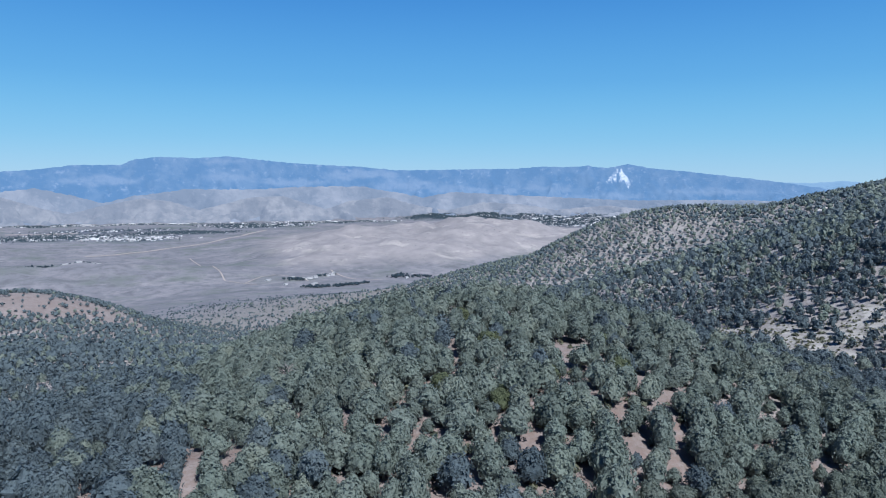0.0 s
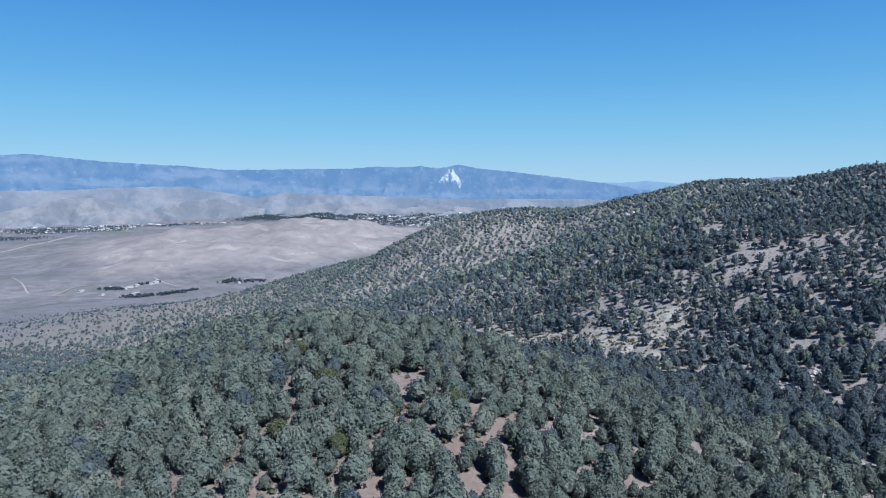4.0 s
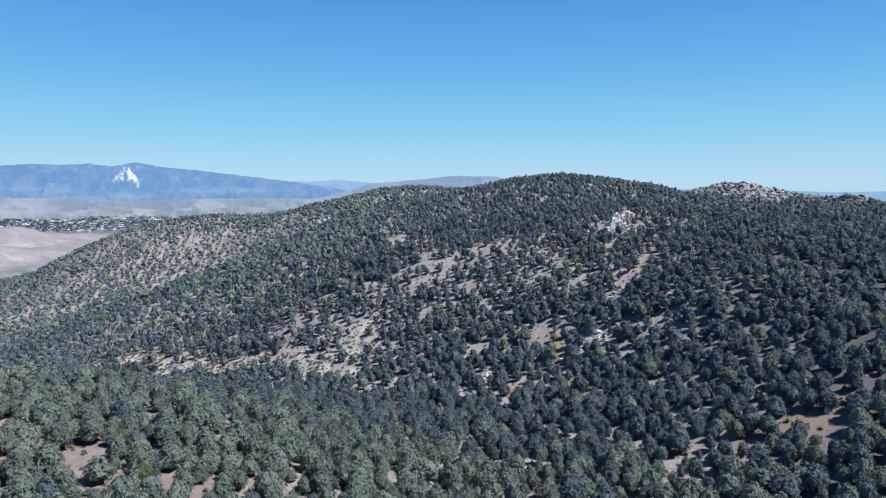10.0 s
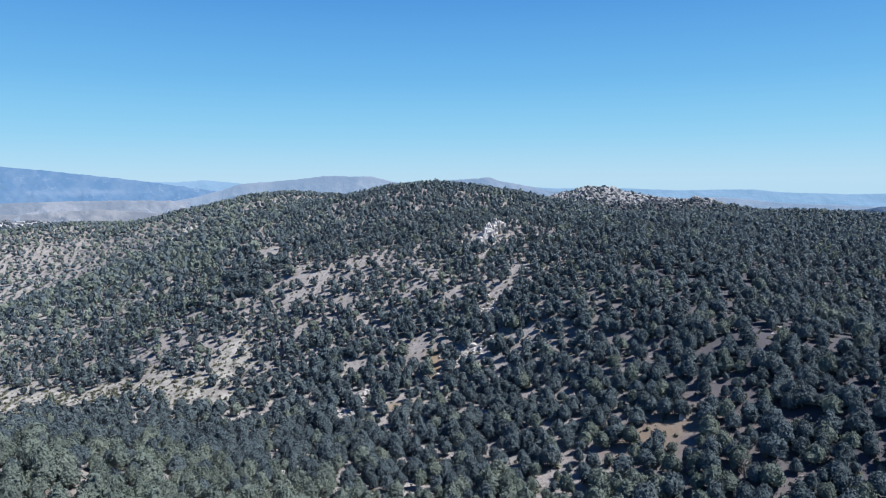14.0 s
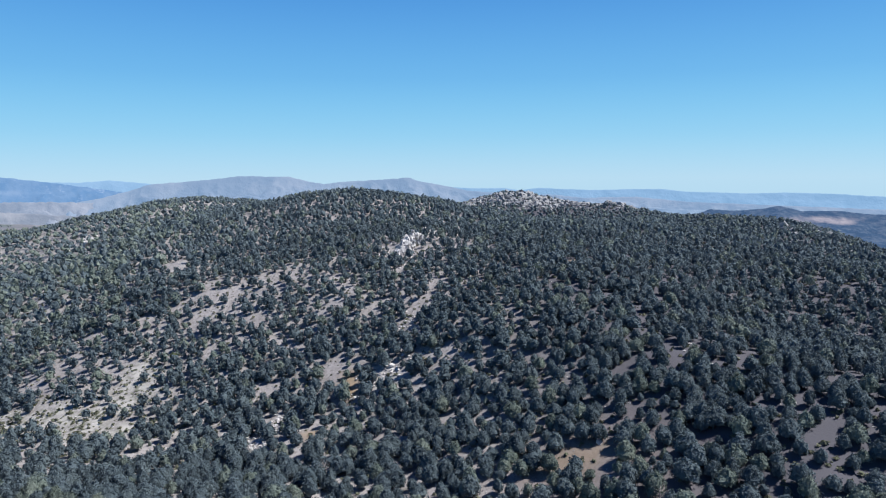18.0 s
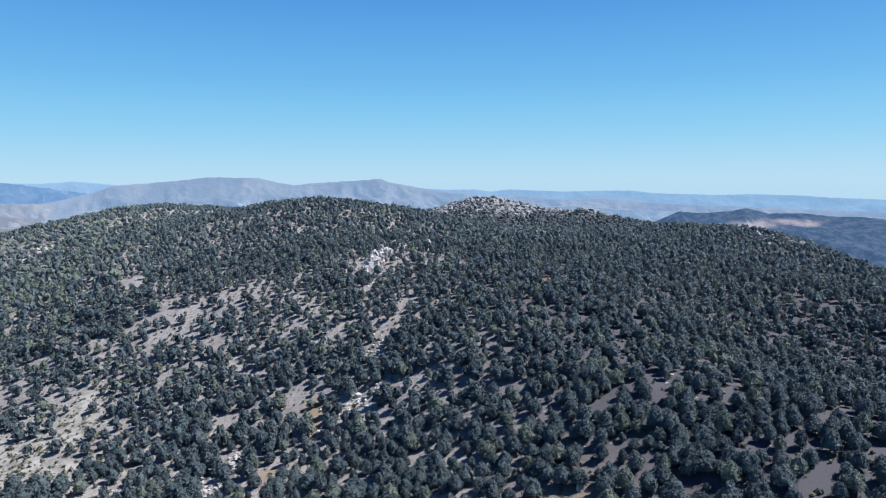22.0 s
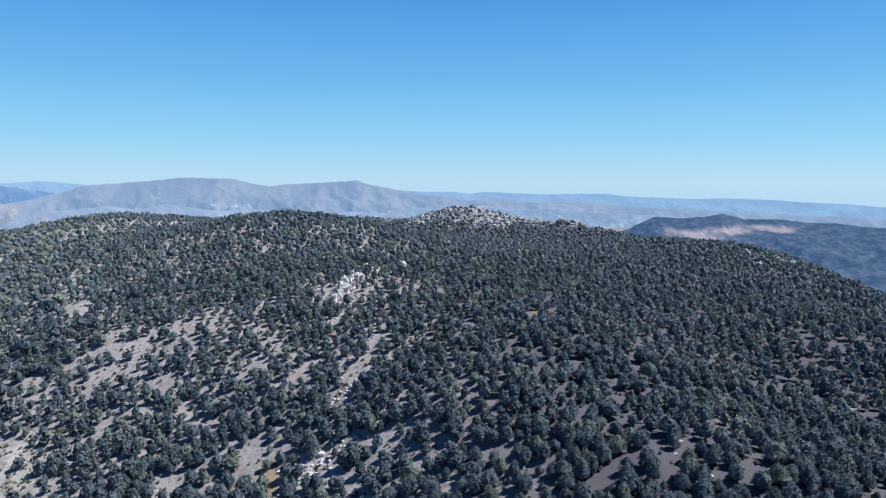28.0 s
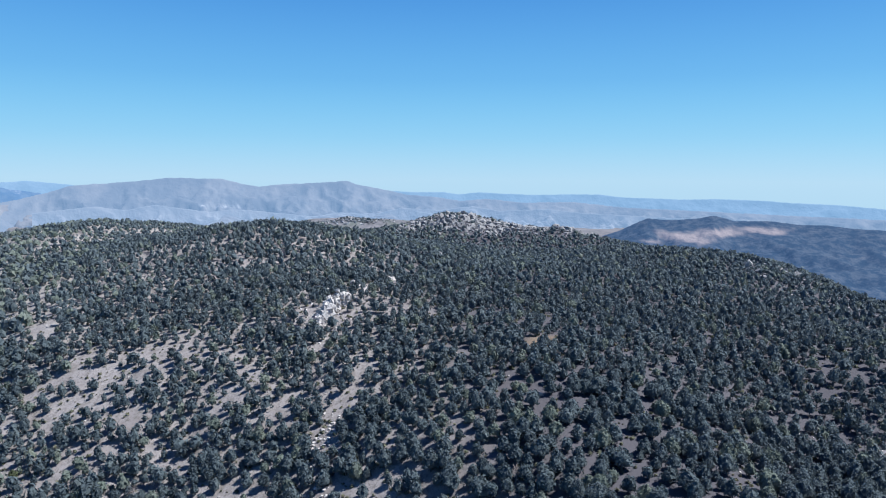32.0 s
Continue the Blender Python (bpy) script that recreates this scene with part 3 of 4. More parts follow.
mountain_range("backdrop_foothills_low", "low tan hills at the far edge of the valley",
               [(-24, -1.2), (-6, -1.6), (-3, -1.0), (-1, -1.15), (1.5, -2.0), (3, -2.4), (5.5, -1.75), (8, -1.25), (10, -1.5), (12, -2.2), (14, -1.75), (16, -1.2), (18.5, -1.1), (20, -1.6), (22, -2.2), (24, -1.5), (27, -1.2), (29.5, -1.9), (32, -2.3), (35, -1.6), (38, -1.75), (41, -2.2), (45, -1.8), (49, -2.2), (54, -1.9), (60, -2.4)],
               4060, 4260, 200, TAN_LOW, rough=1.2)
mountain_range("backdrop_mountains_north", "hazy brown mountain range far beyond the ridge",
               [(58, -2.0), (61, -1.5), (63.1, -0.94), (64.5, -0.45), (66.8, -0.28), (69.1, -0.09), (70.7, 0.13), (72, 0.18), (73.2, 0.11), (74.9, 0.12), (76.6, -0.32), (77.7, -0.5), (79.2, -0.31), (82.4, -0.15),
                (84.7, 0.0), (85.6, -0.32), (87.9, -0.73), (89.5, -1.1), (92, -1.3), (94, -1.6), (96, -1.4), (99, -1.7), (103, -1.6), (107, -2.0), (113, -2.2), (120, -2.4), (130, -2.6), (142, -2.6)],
               3990, 4450, 190, HAZY_RANGE, [(75.2, -2.15, 1.1, 0.10), (73.6, -2.0, 0.5, 0.10)], rough=0.9, eye=293)
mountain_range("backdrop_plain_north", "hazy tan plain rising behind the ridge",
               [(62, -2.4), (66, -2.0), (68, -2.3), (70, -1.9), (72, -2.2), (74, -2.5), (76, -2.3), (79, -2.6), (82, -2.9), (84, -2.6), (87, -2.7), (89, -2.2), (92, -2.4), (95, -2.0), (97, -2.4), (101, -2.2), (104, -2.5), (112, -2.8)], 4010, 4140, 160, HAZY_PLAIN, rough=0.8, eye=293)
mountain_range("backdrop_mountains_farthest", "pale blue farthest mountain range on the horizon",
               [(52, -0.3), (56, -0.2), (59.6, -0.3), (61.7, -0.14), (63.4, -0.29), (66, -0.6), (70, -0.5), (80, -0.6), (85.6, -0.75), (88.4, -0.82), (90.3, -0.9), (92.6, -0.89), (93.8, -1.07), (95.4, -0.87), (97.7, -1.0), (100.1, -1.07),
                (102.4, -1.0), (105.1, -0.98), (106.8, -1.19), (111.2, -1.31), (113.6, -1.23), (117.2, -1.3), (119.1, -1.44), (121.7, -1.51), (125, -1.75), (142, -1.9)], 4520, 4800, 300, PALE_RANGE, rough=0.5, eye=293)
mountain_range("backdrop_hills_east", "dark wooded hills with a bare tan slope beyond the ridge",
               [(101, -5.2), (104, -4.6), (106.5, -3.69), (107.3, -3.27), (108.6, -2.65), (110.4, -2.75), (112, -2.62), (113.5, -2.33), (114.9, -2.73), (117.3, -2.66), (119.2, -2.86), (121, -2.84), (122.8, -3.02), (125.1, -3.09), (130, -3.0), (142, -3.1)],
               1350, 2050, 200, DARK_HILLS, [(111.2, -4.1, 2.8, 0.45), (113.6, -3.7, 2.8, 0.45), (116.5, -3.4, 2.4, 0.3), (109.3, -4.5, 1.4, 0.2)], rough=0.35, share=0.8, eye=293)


# ---- trees ----
def ball(level):
    bm = bmesh.new()
    bmesh.ops.create_icosphere(bm, subdivisions=level, radius=1.0)
    v = np.array([p.co[:] for p in bm.verts])
    f = np.array([[q.index for q in p.verts] for p in bm.faces])
    bm.free()
    return v, f


BALLS = {k: ball(k) for k in (1, 2, 3)}
BALLS[0] = (np.array([(1, 0, 0), (-1, 0, 0), (0, 1, 0), (0, -1, 0), (0, 0, 1), (0, 0, -1)], float),
            np.array([(0, 2, 4), (2, 1, 4), (1, 3, 4), (3, 0, 4), (2, 0, 5), (1, 2, 5), (3, 1, 5), (0, 3, 5)]))


def crown(r, leaves, tuft, kind, core=1, lumps=9):
    """A crown one unit high and wide: a lumpy heart, covered all over with small sprays of needles that face outwards."""
    turn = np.array([2.4 * k + r.uniform(-0.4, 0.4) for k in range(lumps)])
    rise = np.linspace(-0.55, 0.95, lumps) + r.uniform(-0.1, 0.1, lumps)
    flat = np.sqrt(np.clip(1 - rise ** 2, 0.05, 1))
    knobs = np.c_[flat * np.cos(turn), flat * np.sin(turn), rise]
    knobs /= np.linalg.norm(knobs, axis=1)[:, None]
    push = r.uniform(0.10, 0.48, lumps)
    skew = r.uniform(0.84, 1.16, 2)

    def shell(n):
        """Points of the crown's outside in the directions n."""
        near = np.exp((n @ knobs.T - 1) * 11.0)
        far = 0.72 + (near * push).max(1) - 0.10 * (near.max(1) < 0.35)
        if kind == "pinyon":
            side = 0.46 * np.clip(1.06 - 0.40 * n[:, 2], 0.5, 1.2)
        else:
            side = 0.50 * np.clip(1.0 - 0.12 * n[:, 2], 0.6, 1.1)
        up = np.where(n[:, 2] > 0, 0.54, 0.46)
        return np.c_[n[:, 0] * side * far * skew[0], n[:, 1] * side * far * skew[1], 0.44 + n[:, 2] * up * far]

    cv, cf = BALLS[core]
    heart = shell(cv) - np.array([0, 0, 0.44])
    pieces = [(heart * r.uniform(0.80, 0.98, (len(cv), 1)) + np.array([0, 0, 0.44]), cf)]
    n = r.standard_normal((leaves, 3))
    n[:, 2] = np.where(n[:, 2] < -0.75, -n[:, 2] * 0.6, n[:, 2])
    n /= np.linalg.norm(n, axis=1)[:, None]
    at = shell(n)
    at = (at - np.array([0, 0, 0.44])) * (r.uniform(0.86, 1.06, (leaves, 1))) + np.array([0, 0, 0.44])
    face = n + 0.45 * r.standard_normal((leaves, 3))
    face /= np.linalg.norm(face, axis=1)[:, None]
    side = np.cross(face, r.standard_normal((leaves, 3)))
    side /= np.linalg.norm(side, axis=1)[:, None]
    other = np.cross(face, side)
    s = tuft * r.uniform(0.6, 1.35, (leaves, 1))
    tri = np.stack([at + side * s, at - side * s * 0.6 + other * s * 0.8, at - side * s * 0.5 - other * s * 0.85], 1).reshape(-1, 3)
    pieces.append((tri, np.arange(leaves * 3).reshape(-1, 3)))
    return joined(pieces)


def tube(points, radii, sides):
    verts, faces = [], []
    for k, (p, q) in enumerate(zip(points, radii)):
        for j in range(sides):
            a = 2 * math.pi * j / sides
            verts.append((p[0] + q * math.cos(a), p[1] + q * math.sin(a), p[2]))
    for k in range(len(points) - 1):
        for j in range(sides):
            a, b = k * sides + j, k * sides + (j + 1) % sides
            faces += [(a, b, b + sides), (a, b + sides, a + sides)]
    return np.array(verts), np.array(faces)


def joined(pieces):
    vs, fs, base = [], [], 0
    for v, f in pieces:
        vs.append(v), fs.append(f + base)
        base += len(v)
    return np.vstack(vs), np.vstack(fs)


def trunk(r, limbs=4):
    lean = r.uniform(-0.06, 0.06, 2)
    line = [(0, 0, -0.06), (lean[0] * 0.3, lean[1] * 0.3, 0.16), (lean[0], lean[1], 0.42), (lean[0] * 1.5, lean[1] * 1.2, 0.72)]
    pieces = [tube(line, (0.05, 0.038, 0.026, 0.008), 7)]
    for k in range(limbs):
        a, z = r.uniform(0, 6.28), r.uniform(0.14, 0.45)
        o = np.array([lean[0] * z, lean[1] * z, z])
        w = np.array([math.cos(a), math.sin(a), 0.9])
        pieces.append(tube([o, o + w * 0.12, o + w * 0.27], (0.02, 0.014, 0.004), 4))
    return joined(pieces)


ROUTE = [(0, 0, 260), (2, 0, 276), (12, 0, 283), (54, -1, 298)]


def in_sight(x, y, z):
    """True where the land leaves a thing of that height open to the flight line."""
    seen = np.zeros(x.shape, bool)
    for ex, ey, ez in ROUTE:
        block = np.zeros(x.shape, bool)
        for s in np.linspace(0.25, 0.96, 22):
            block |= land_quick(ex + (x - ex) * s, ey + (y - ey) * s) > ez + (z - ez) * s + 1.0
        seen |= ~block
    return seen


QX = np.arange(-700, 1700, 6.0)
QY = np.arange(-900, 1500, 6.0)
QZ = land(*np.meshgrid(QX, QY, indexing="ij"))


def land_quick(x, y):
    u, v = np.clip((x + 700) / 6, 0, len(QX) - 1.01), np.clip((y + 900) / 6, 0, len(QY) - 1.01)
    i, j = u.astype(int), v.astype(int)
    u, v = u - i, v - j
    return (QZ[i, j] * (1 - u) + QZ[i + 1, j] * u) * (1 - v) + (QZ[i, j + 1] * (1 - u) + QZ[i + 1, j + 1] * u) * v


def apart(x, y, gap, wanted):
    """Picks points in a random order, each at least its gap away from those picked before."""
    size = 3.0
    cells, kept = {}, np.zeros(x.shape, bool)
    order = np.flatnonzero(wanted)
    order = order[np.argsort((order * 7919.0 + 0.5) % 104729)]
    for i, px, py, g in zip(order.tolist(), x[order].tolist(), y[order].tolist(), (gap[order] ** 2).tolist()):
        cx, cy = int(px // size), int(py // size)
        free = True
        for key in ((cx, cy), (cx - 1, cy), (cx + 1, cy), (cx, cy - 1), (cx, cy + 1), (cx - 1, cy - 1), (cx + 1, cy + 1), (cx - 1, cy + 1), (cx + 1, cy - 1)):
            for qx, qy in cells.get(key, ()):
                if (px - qx) ** 2 + (py - qy) ** 2 < g:
                    free = False
                    break
            if not free:
                break
        if free:
            cells.setdefault((cx, cy), []).append((px, py))
            kept[i] = True
    return kept


STEP = 2.2
tx, ty = np.meshgrid(np.arange(-200, 900, STEP), np.arange(-360, 1100, STEP), indexing="ij")
tx, ty = tx.ravel(), ty.ravel()
tx = tx + rng.uniform(-0.5, 0.5, tx.shape) * STEP
ty = ty + rng.uniform(-0.5, 0.5, ty.shape) * STEP
tz = land_quick(tx, ty)
tzone = zones(tx, ty, tz)
spur = smooth(125 - tx - 0.1 * ty, -15, 25) * smooth(ty + 0.3 * tx, -20, 30)
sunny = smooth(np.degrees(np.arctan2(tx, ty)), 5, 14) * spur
density = np.ones(tx.shape)
density = density * (1 - 0.98 * np.clip(tzone["clear"] * 1.6, 0, 1)) * (1 - 0.975 * np.clip(tzone["meadow"] * 2.0, 0, 1)) * (1 - 0.96 * np.clip(tzone["knob"] * 1.3, 0, 1))
density = density * (1 - 0.985 * smooth(ty, 480, 900)) * (1 - 0.88 * smooth(-tz, -120, -50))
density = density * (1 - 0.98 * np.minimum(1, 1.3 * bell(tx, ty, 271, 26.5, 8))) * (1 - 0.965 * np.clip(1.6 * oval(tx, ty, 604, -50, 46, 66, 0), 0, 1)) * (1 - 0.94 * np.clip(1.4 * oval(tx, ty, 588, -130, 38, 48, 0), 0, 1))
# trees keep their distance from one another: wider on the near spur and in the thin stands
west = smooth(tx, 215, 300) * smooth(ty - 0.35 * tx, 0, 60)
gap = (2.25 - 0.2 * spur + (1.25 - 0.55 * spur) * fbm(tx / 15, ty / 15, 3) + 1.0 * west + 0.6 * smooth(np.hypot(tx, ty), 420, 480)) / np.sqrt(tzone["thin"])
gap = np.clip(gap, 1.8, 5.5) * rng.uniform(0.88, 1.15, tx.shape)
keep = apart(tx, ty, gap, rng.random(tx.shape) < density)
tx, ty, tz, spur, sunny, west = tx[keep], ty[keep], tz[keep], spur[keep], sunny[keep], west[keep]
tall = rng.uniform(2.7, 5.0, tx.shape) * (0.95 + 0.05 * spur + 0.35 * west) * (1 - 0.08 * smooth(tx, 290, 390) * smooth(ty, 60, 140))
tall = np.where(rng.random(tx.shape) < 0.14, tall * 0.55, tall)
wide = tall * rng.uniform(0.74, 1.02, tx.shape) * (1 + 0.22 * smooth(np.hypot(tx, ty), 380, 470))
spin = rng.uniform(0, 2 * math.pi, tx.shape)
open_view = in_sight(tx, ty, tz + tall)
close = np.minimum(np.hypot(tx - 5, ty), np.hypot(tx - 54, ty + 1))
bearing = np.degrees(np.arctan2(tx, ty))


def woodland(name, label, chosen, templates, material):
    """Many trees as one mesh: turned and scaled copies of a few shapes."""
    vs, fs, tones, base = [], [], [], 0
    which = np.arange(len(chosen)) % len(templates)
    for k, (v, f) in enumerate(templates):
        idx = chosen[which == k]
        if not len(idx):
            continue
        c, s = np.cos(spin[idx])[:, None], np.sin(spin[idx])[:, None]
        w, h = wide[idx][:, None], tall[idx][:, None]
        x = (v[None, :, 0] * c - v[None, :, 1] * s) * w + tx[idx][:, None]
        y = (v[None, :, 0] * s + v[None, :, 1] * c) * w + ty[idx][:, None]
        z = v[None, :, 2] * h + tz[idx][:, None] - 0.1
        vs.append(np.stack([x, y, z], -1).reshape(-1, 3))
        tones.append(np.repeat((spin[idx] * 41.7) % 1.0, len(v)))
        fs.append((f[None] + (np.arange(len(idx)) * len(v))[:, None, None] + base).reshape(-1, 3))
        base += len(idx) * len(v)
    me = solid(name, np.vstack(vs), np.vstack(fs), material)
    me.attributes.new("tone", "FLOAT", "POINT").data.foreach_set("value", np.concatenate(tones).astype(np.float32))
    ob = new(name, me)
    return tagged(ob, label, "woodland", kind="stuff")


def stem():
    return tube([(0, 0, -0.05), (0, 0, 0.4)], (0.045, 0.02), 3)


r = np.random.default_rng(3)
NEAR = [joined([crown(r, 640, 0.050, "pinyon" if k % 3 else "juniper", 2, 17), stem()]) for k in range(18)]
FINE = [joined([crown(r, 220, 0.080, "pinyon" if k % 3 else "juniper", 2, 13), stem()]) for k in range(16)]
MID = [joined([crown(r, 66, 0.125, "pinyon" if k % 3 else "juniper", 1, 9), stem()]) for k in range(16)]
LOW = [crown(r, 14, 0.20, "pinyon" if k % 3 else "juniper", 1, 6) for k in range(12)]
LOWER = [crown(r, 4, 0.25, "pinyon" if k % 3 else "juniper", 1, 5) for k in range(10)]
LEAST = [crown(r, 4, 0.5, "pinyon", 0, 4) for k in range(4)]

single = np.zeros(tx.shape, bool)
stretch = (open_view & (close < 190) & (bearing > -4) & (bearing < 122) & (close > 20))
order = np.argsort(np.where(stretch, close, 1e9))[:430]
single[order] = True
mid = ~single & open_view & (close < 270) & (bearing > -14) & (bearing < 132)
low = ~single & open_view & ~mid & (bearing > -16) & (bearing < 140)
least = ~single & ~mid & ~low & (rng.random(tx.shape) < 0.15)
# the species split also carries light and shade: paler on spur and west
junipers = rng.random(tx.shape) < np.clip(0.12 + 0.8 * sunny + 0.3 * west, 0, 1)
woodland("pinyon_woodland", "dark grey-green pinyon pines covering the slope", np.flatnonzero(mid & ~junipers & (close >= 165)), MID, SHADED_WOODS)
woodland("juniper_woodland", "lighter grey-green junipers on the open slope", np.flatnonzero(mid & junipers & (close >= 165)), MID[::-1], LIT_JUNIPERS)
woodland("near_pinyons", "dark grey-green pinyon pines crowding the slope", np.flatnonzero(mid & ~junipers & (close >= 118) & (close < 165)), FINE, SHADED_WOODS)
woodland("near_junipers", "lighter grey-green junipers crowding the spur", np.flatnonzero(mid & junipers & (close >= 118) & (close < 165)), FINE[::-1], LIT_JUNIPERS)
woodland("nearest_pinyons", "bushy dark grey-green pinyon pines crowding the near slope", np.flatnonzero(mid & ~junipers & (close < 118)), NEAR, SHADED_WOODS)
woodland("nearest_junipers", "bushy lighter grey-green junipers crowding the near spur", np.flatnonzero(mid & junipers & (close < 118)), NEAR[::-1], LIT_JUNIPERS)
woodland("distant_woodland", "small dark grey-green trees dotting the far slopes", np.flatnonzero(low & ~junipers & (close < 450)), LOW, SHADED_WOODS)
woodland("distant_junipers", "small lighter grey-green trees dotting the sparse hillside", np.flatnonzero(low & junipers & (close < 450)), LOW[::-1], LIT_JUNIPERS)
woodland("ridge_woodland", "tiny dark grey-green trees along the far ridge", np.flatnonzero(low & ~junipers & (close >= 450)), LOWER, SHADED_WOODS)
woodland("ridge_junipers", "tiny lighter grey-green trees on the far sparse slope", np.flatnonzero(low & junipers & (close >= 450)), LOWER[::-1], LIT_JUNIPERS)
woodland("backslope_woodland", "grey-green trees on the slopes behind the ridge", np.flatnonzero(least & (close >= 140)), LEAST, SHADED_WOODS)
woodland("under_flight_woodland", "grey-green trees on the slope below the flight", np.flatnonzero(~single & ~mid & ~low & (close < 140)), MID, SHADED_WOODS)


def tree_thing(kind, r, name, label, foliage):
    root = new(name)
    tagged(root, label, "tree", "trees on the near slopes")
    v, f = trunk(r)
    part("trunk", solid("trunk", v, f, BARK), root, "shaggy grey-brown trunk")
    v, f = crown(r, 1500, 0.036, kind, 3, 18)
    part("crown", solid("crown", v, f, foliage), root)
    return root


def tree_kinds():
    made = []
    for k in range(8):
        rr = np.random.default_rng(40 + k)
        if k % 2:
            made.append(tree_thing("juniper", rr, "juniper_tree", "dense olive-green juniper tree on dry soil", JUNIPER))
        else:
            made.append(tree_thing("pinyon", rr, "pinyon_tree", "bushy grey-green pinyon pine on dry soil", PINYON))
    return made


kinds = tree_kinds()
placed = {True: 0, False: 0}
for i in np.flatnonzero(single):
    species = kinds[1::2] if junipers[i] else kinds[0::2]
    k = placed[bool(junipers[i])]
    placed[bool(junipers[i])] += 1
    tree = species[k] if k < len(species) else copy_thing(species[k % len(species)], Matrix())
    tree.matrix_basis = Matrix.Translation((tx[i], ty[i], tz[i] - 0.1)) @ Matrix.Rotation(spin[i], 4, "Z") @ Matrix.Diagonal((wide[i], wide[i], tall[i], 1))


# ---- rocks ----
def boulder_shape(r, corners=15):
    """A broken block: the hull of random corners, so that its faces are flat and its edges sharp."""
    bm = bmesh.new()
    box = np.array([(x, y, z) for x in (-1, 1) for y in (-1, 1) for z in (-1, 1)]) * np.array([0.8, 0.62, 0.55])
    for p in np.vstack([box * r.uniform(0.45, 1.2, (8, 1)) + r.normal(0, 0.2, (8, 3)), r.uniform(-0.9, 0.9, (corners - 8, 3))]):
        bm.verts.new(p)
    out = bmesh.ops.convex_hull(bm, input=bm.verts)
    loose = [v for v in bm.verts if not v.link_faces]
    bmesh.ops.delete(bm, geom=loose, context="VERTS")
    bmesh.ops.triangulate(bm, faces=bm.faces)
    bm.verts.index_update()
    v = np.array([p.co[:] for p in bm.verts])
    f = np.array([[q.index for q in p.verts] for p in bm.faces])
    bm.free()
    return v, f


rb = np.random.default_rng(21)
PALE_BLOCKS = [solid("boulder", *boulder_shape(rb, 18), PALE_ROCK) for k in range(8)]
GREY_BLOCKS = [solid("boulder", *boulder_shape(rb), GREY_ROCK) for k in range(8)]


def settle(ob, x, y, size, r, sink=0.35, lift=0.0, tall=1.0):
    z = float(land(x, y))
    m = Matrix.Translation((x, y, z + size * (0.55 - sink) + lift))
    m = m @ Euler((r.uniform(-0.5, 0.5), r.uniform(-0.5, 0.5), r.uniform(0, 6.28))).to_matrix().to_4x4()
    ob.matrix_world = m @ Matrix.Diagonal((size * r.uniform(0.7, 1.1), size * r.uniform(0.6, 1.0), size * tall * r.uniform(0.7, 1.1), 1))


def outcrop(name, label, blocks, count, spot, sizes, seed):
    root = tagged(new(name), label, "rocks")
    r = np.random.default_rng(seed)
    for k in range(count):
        x, y, size, lift, tall = spot(r, k / count, r.uniform(*sizes))
        ob = part("boulder", blocks[k % len(blocks)], root)
        settle(ob, x, y, size, r, 0.3, lift, tall)
    return root


def crag(r, s, size):
    """A fin of pale rock that climbs the slope: large blocks in its heart, broken slabs all over them."""
    u = r.uniform(-1, 1)
    up = max(0.0, 1 - abs(u - 0.2) * 0.95)
    if s < 0.1:
        u, up = -0.9 + 18 * s, max(0.0, 1 - abs(-1.1 + 18 * s) * 0.95)
        return 274 + 9 * u, 25.4 - 4.4 * u + r.normal(0, 0.8), 1.25 + 0.8 * up, 2.2 * up, 1.6
    side = r.normal(0, 1.5)
    x, y = 274 + 9.5 * u - 0.45 * side, 25.4 - 4.6 * u + 1.1 * side
    lift = r.uniform(0.1, 1.0) * max(0.0, 7.0 * up - 1.2 * abs(side))
    return x, y, size * (0.85 + 0.3 * up), lift, 1.15


def crag_top(r, s, size):
    return r.uniform(290, 338), 26 - 26 * s + r.normal(0, 4), size, 0.0, 1.0


def summit(r, s, size):
    a, q = r.uniform(0, 6.28), math.sqrt(r.uniform(0, 1))
    x, y = 608 + 34 * q * math.cos(a), -38 + 54 * q * math.sin(a)
    up = max(0.0, 1 - math.hypot((x - 628) / 26, (y + 40) / 18))
    return x, y, size * (1 + 0.3 * up), 3 * up * r.uniform(0.2, 1), 0.85


def shoulder(r, s, size):
    k = r.integers(0, 3)
    cx, cy, a, b = ((596, -122, 12, 9), (585, -150, 20, 22), (604, -92, 18, 24))[k]
    return r.normal(cx, a * 0.6), r.normal(cy, b * 0.6), size, (r.uniform(0, 2.5) if k == 0 else 0.0), 0.9


def east_rocks(r, s, size):
    return r.normal(394, 9), r.normal(-180, 7), size, r.uniform(0, 0.6), 1.3


def knee(r, s, size):
    return r.normal(398, 12), r.normal(-4, 10), size, 0.0, 0.8


def nose_rocks(r, s, size):
    return r.normal(450, 8), r.normal(258, 8), size, r.uniform(0, 1.5), 1.3


outcrop("rock_crag", "jagged pale quartzite crag standing out of the wooded slope", PALE_BLOCKS, 298, crag, (0.4, 1.2), 5)
outcrop("rock_ledge", "broken pale ledges above the crag among trees", PALE_BLOCKS, 26, crag_top, (0.7, 2.0), 6)
outcrop("summit_rocks", "grey granite boulders crowning the ridge top", GREY_BLOCKS, 298, summit, (1.4, 3.5), 7)
outcrop("shoulder_rocks", "grey granite boulders along the ridge shoulder", GREY_BLOCKS, 170, shoulder, (1.3, 3.5), 8)
outcrop("slope_rocks", "grey weathered rocks at the ridge's edge", GREY_BLOCKS, 46, east_rocks, (0.8, 2.5), 9)
outcrop("knoll_rocks", "low tan rocks in a small clearing under the summit", GREY_BLOCKS, 24, knee, (0.8, 2.2), 10)
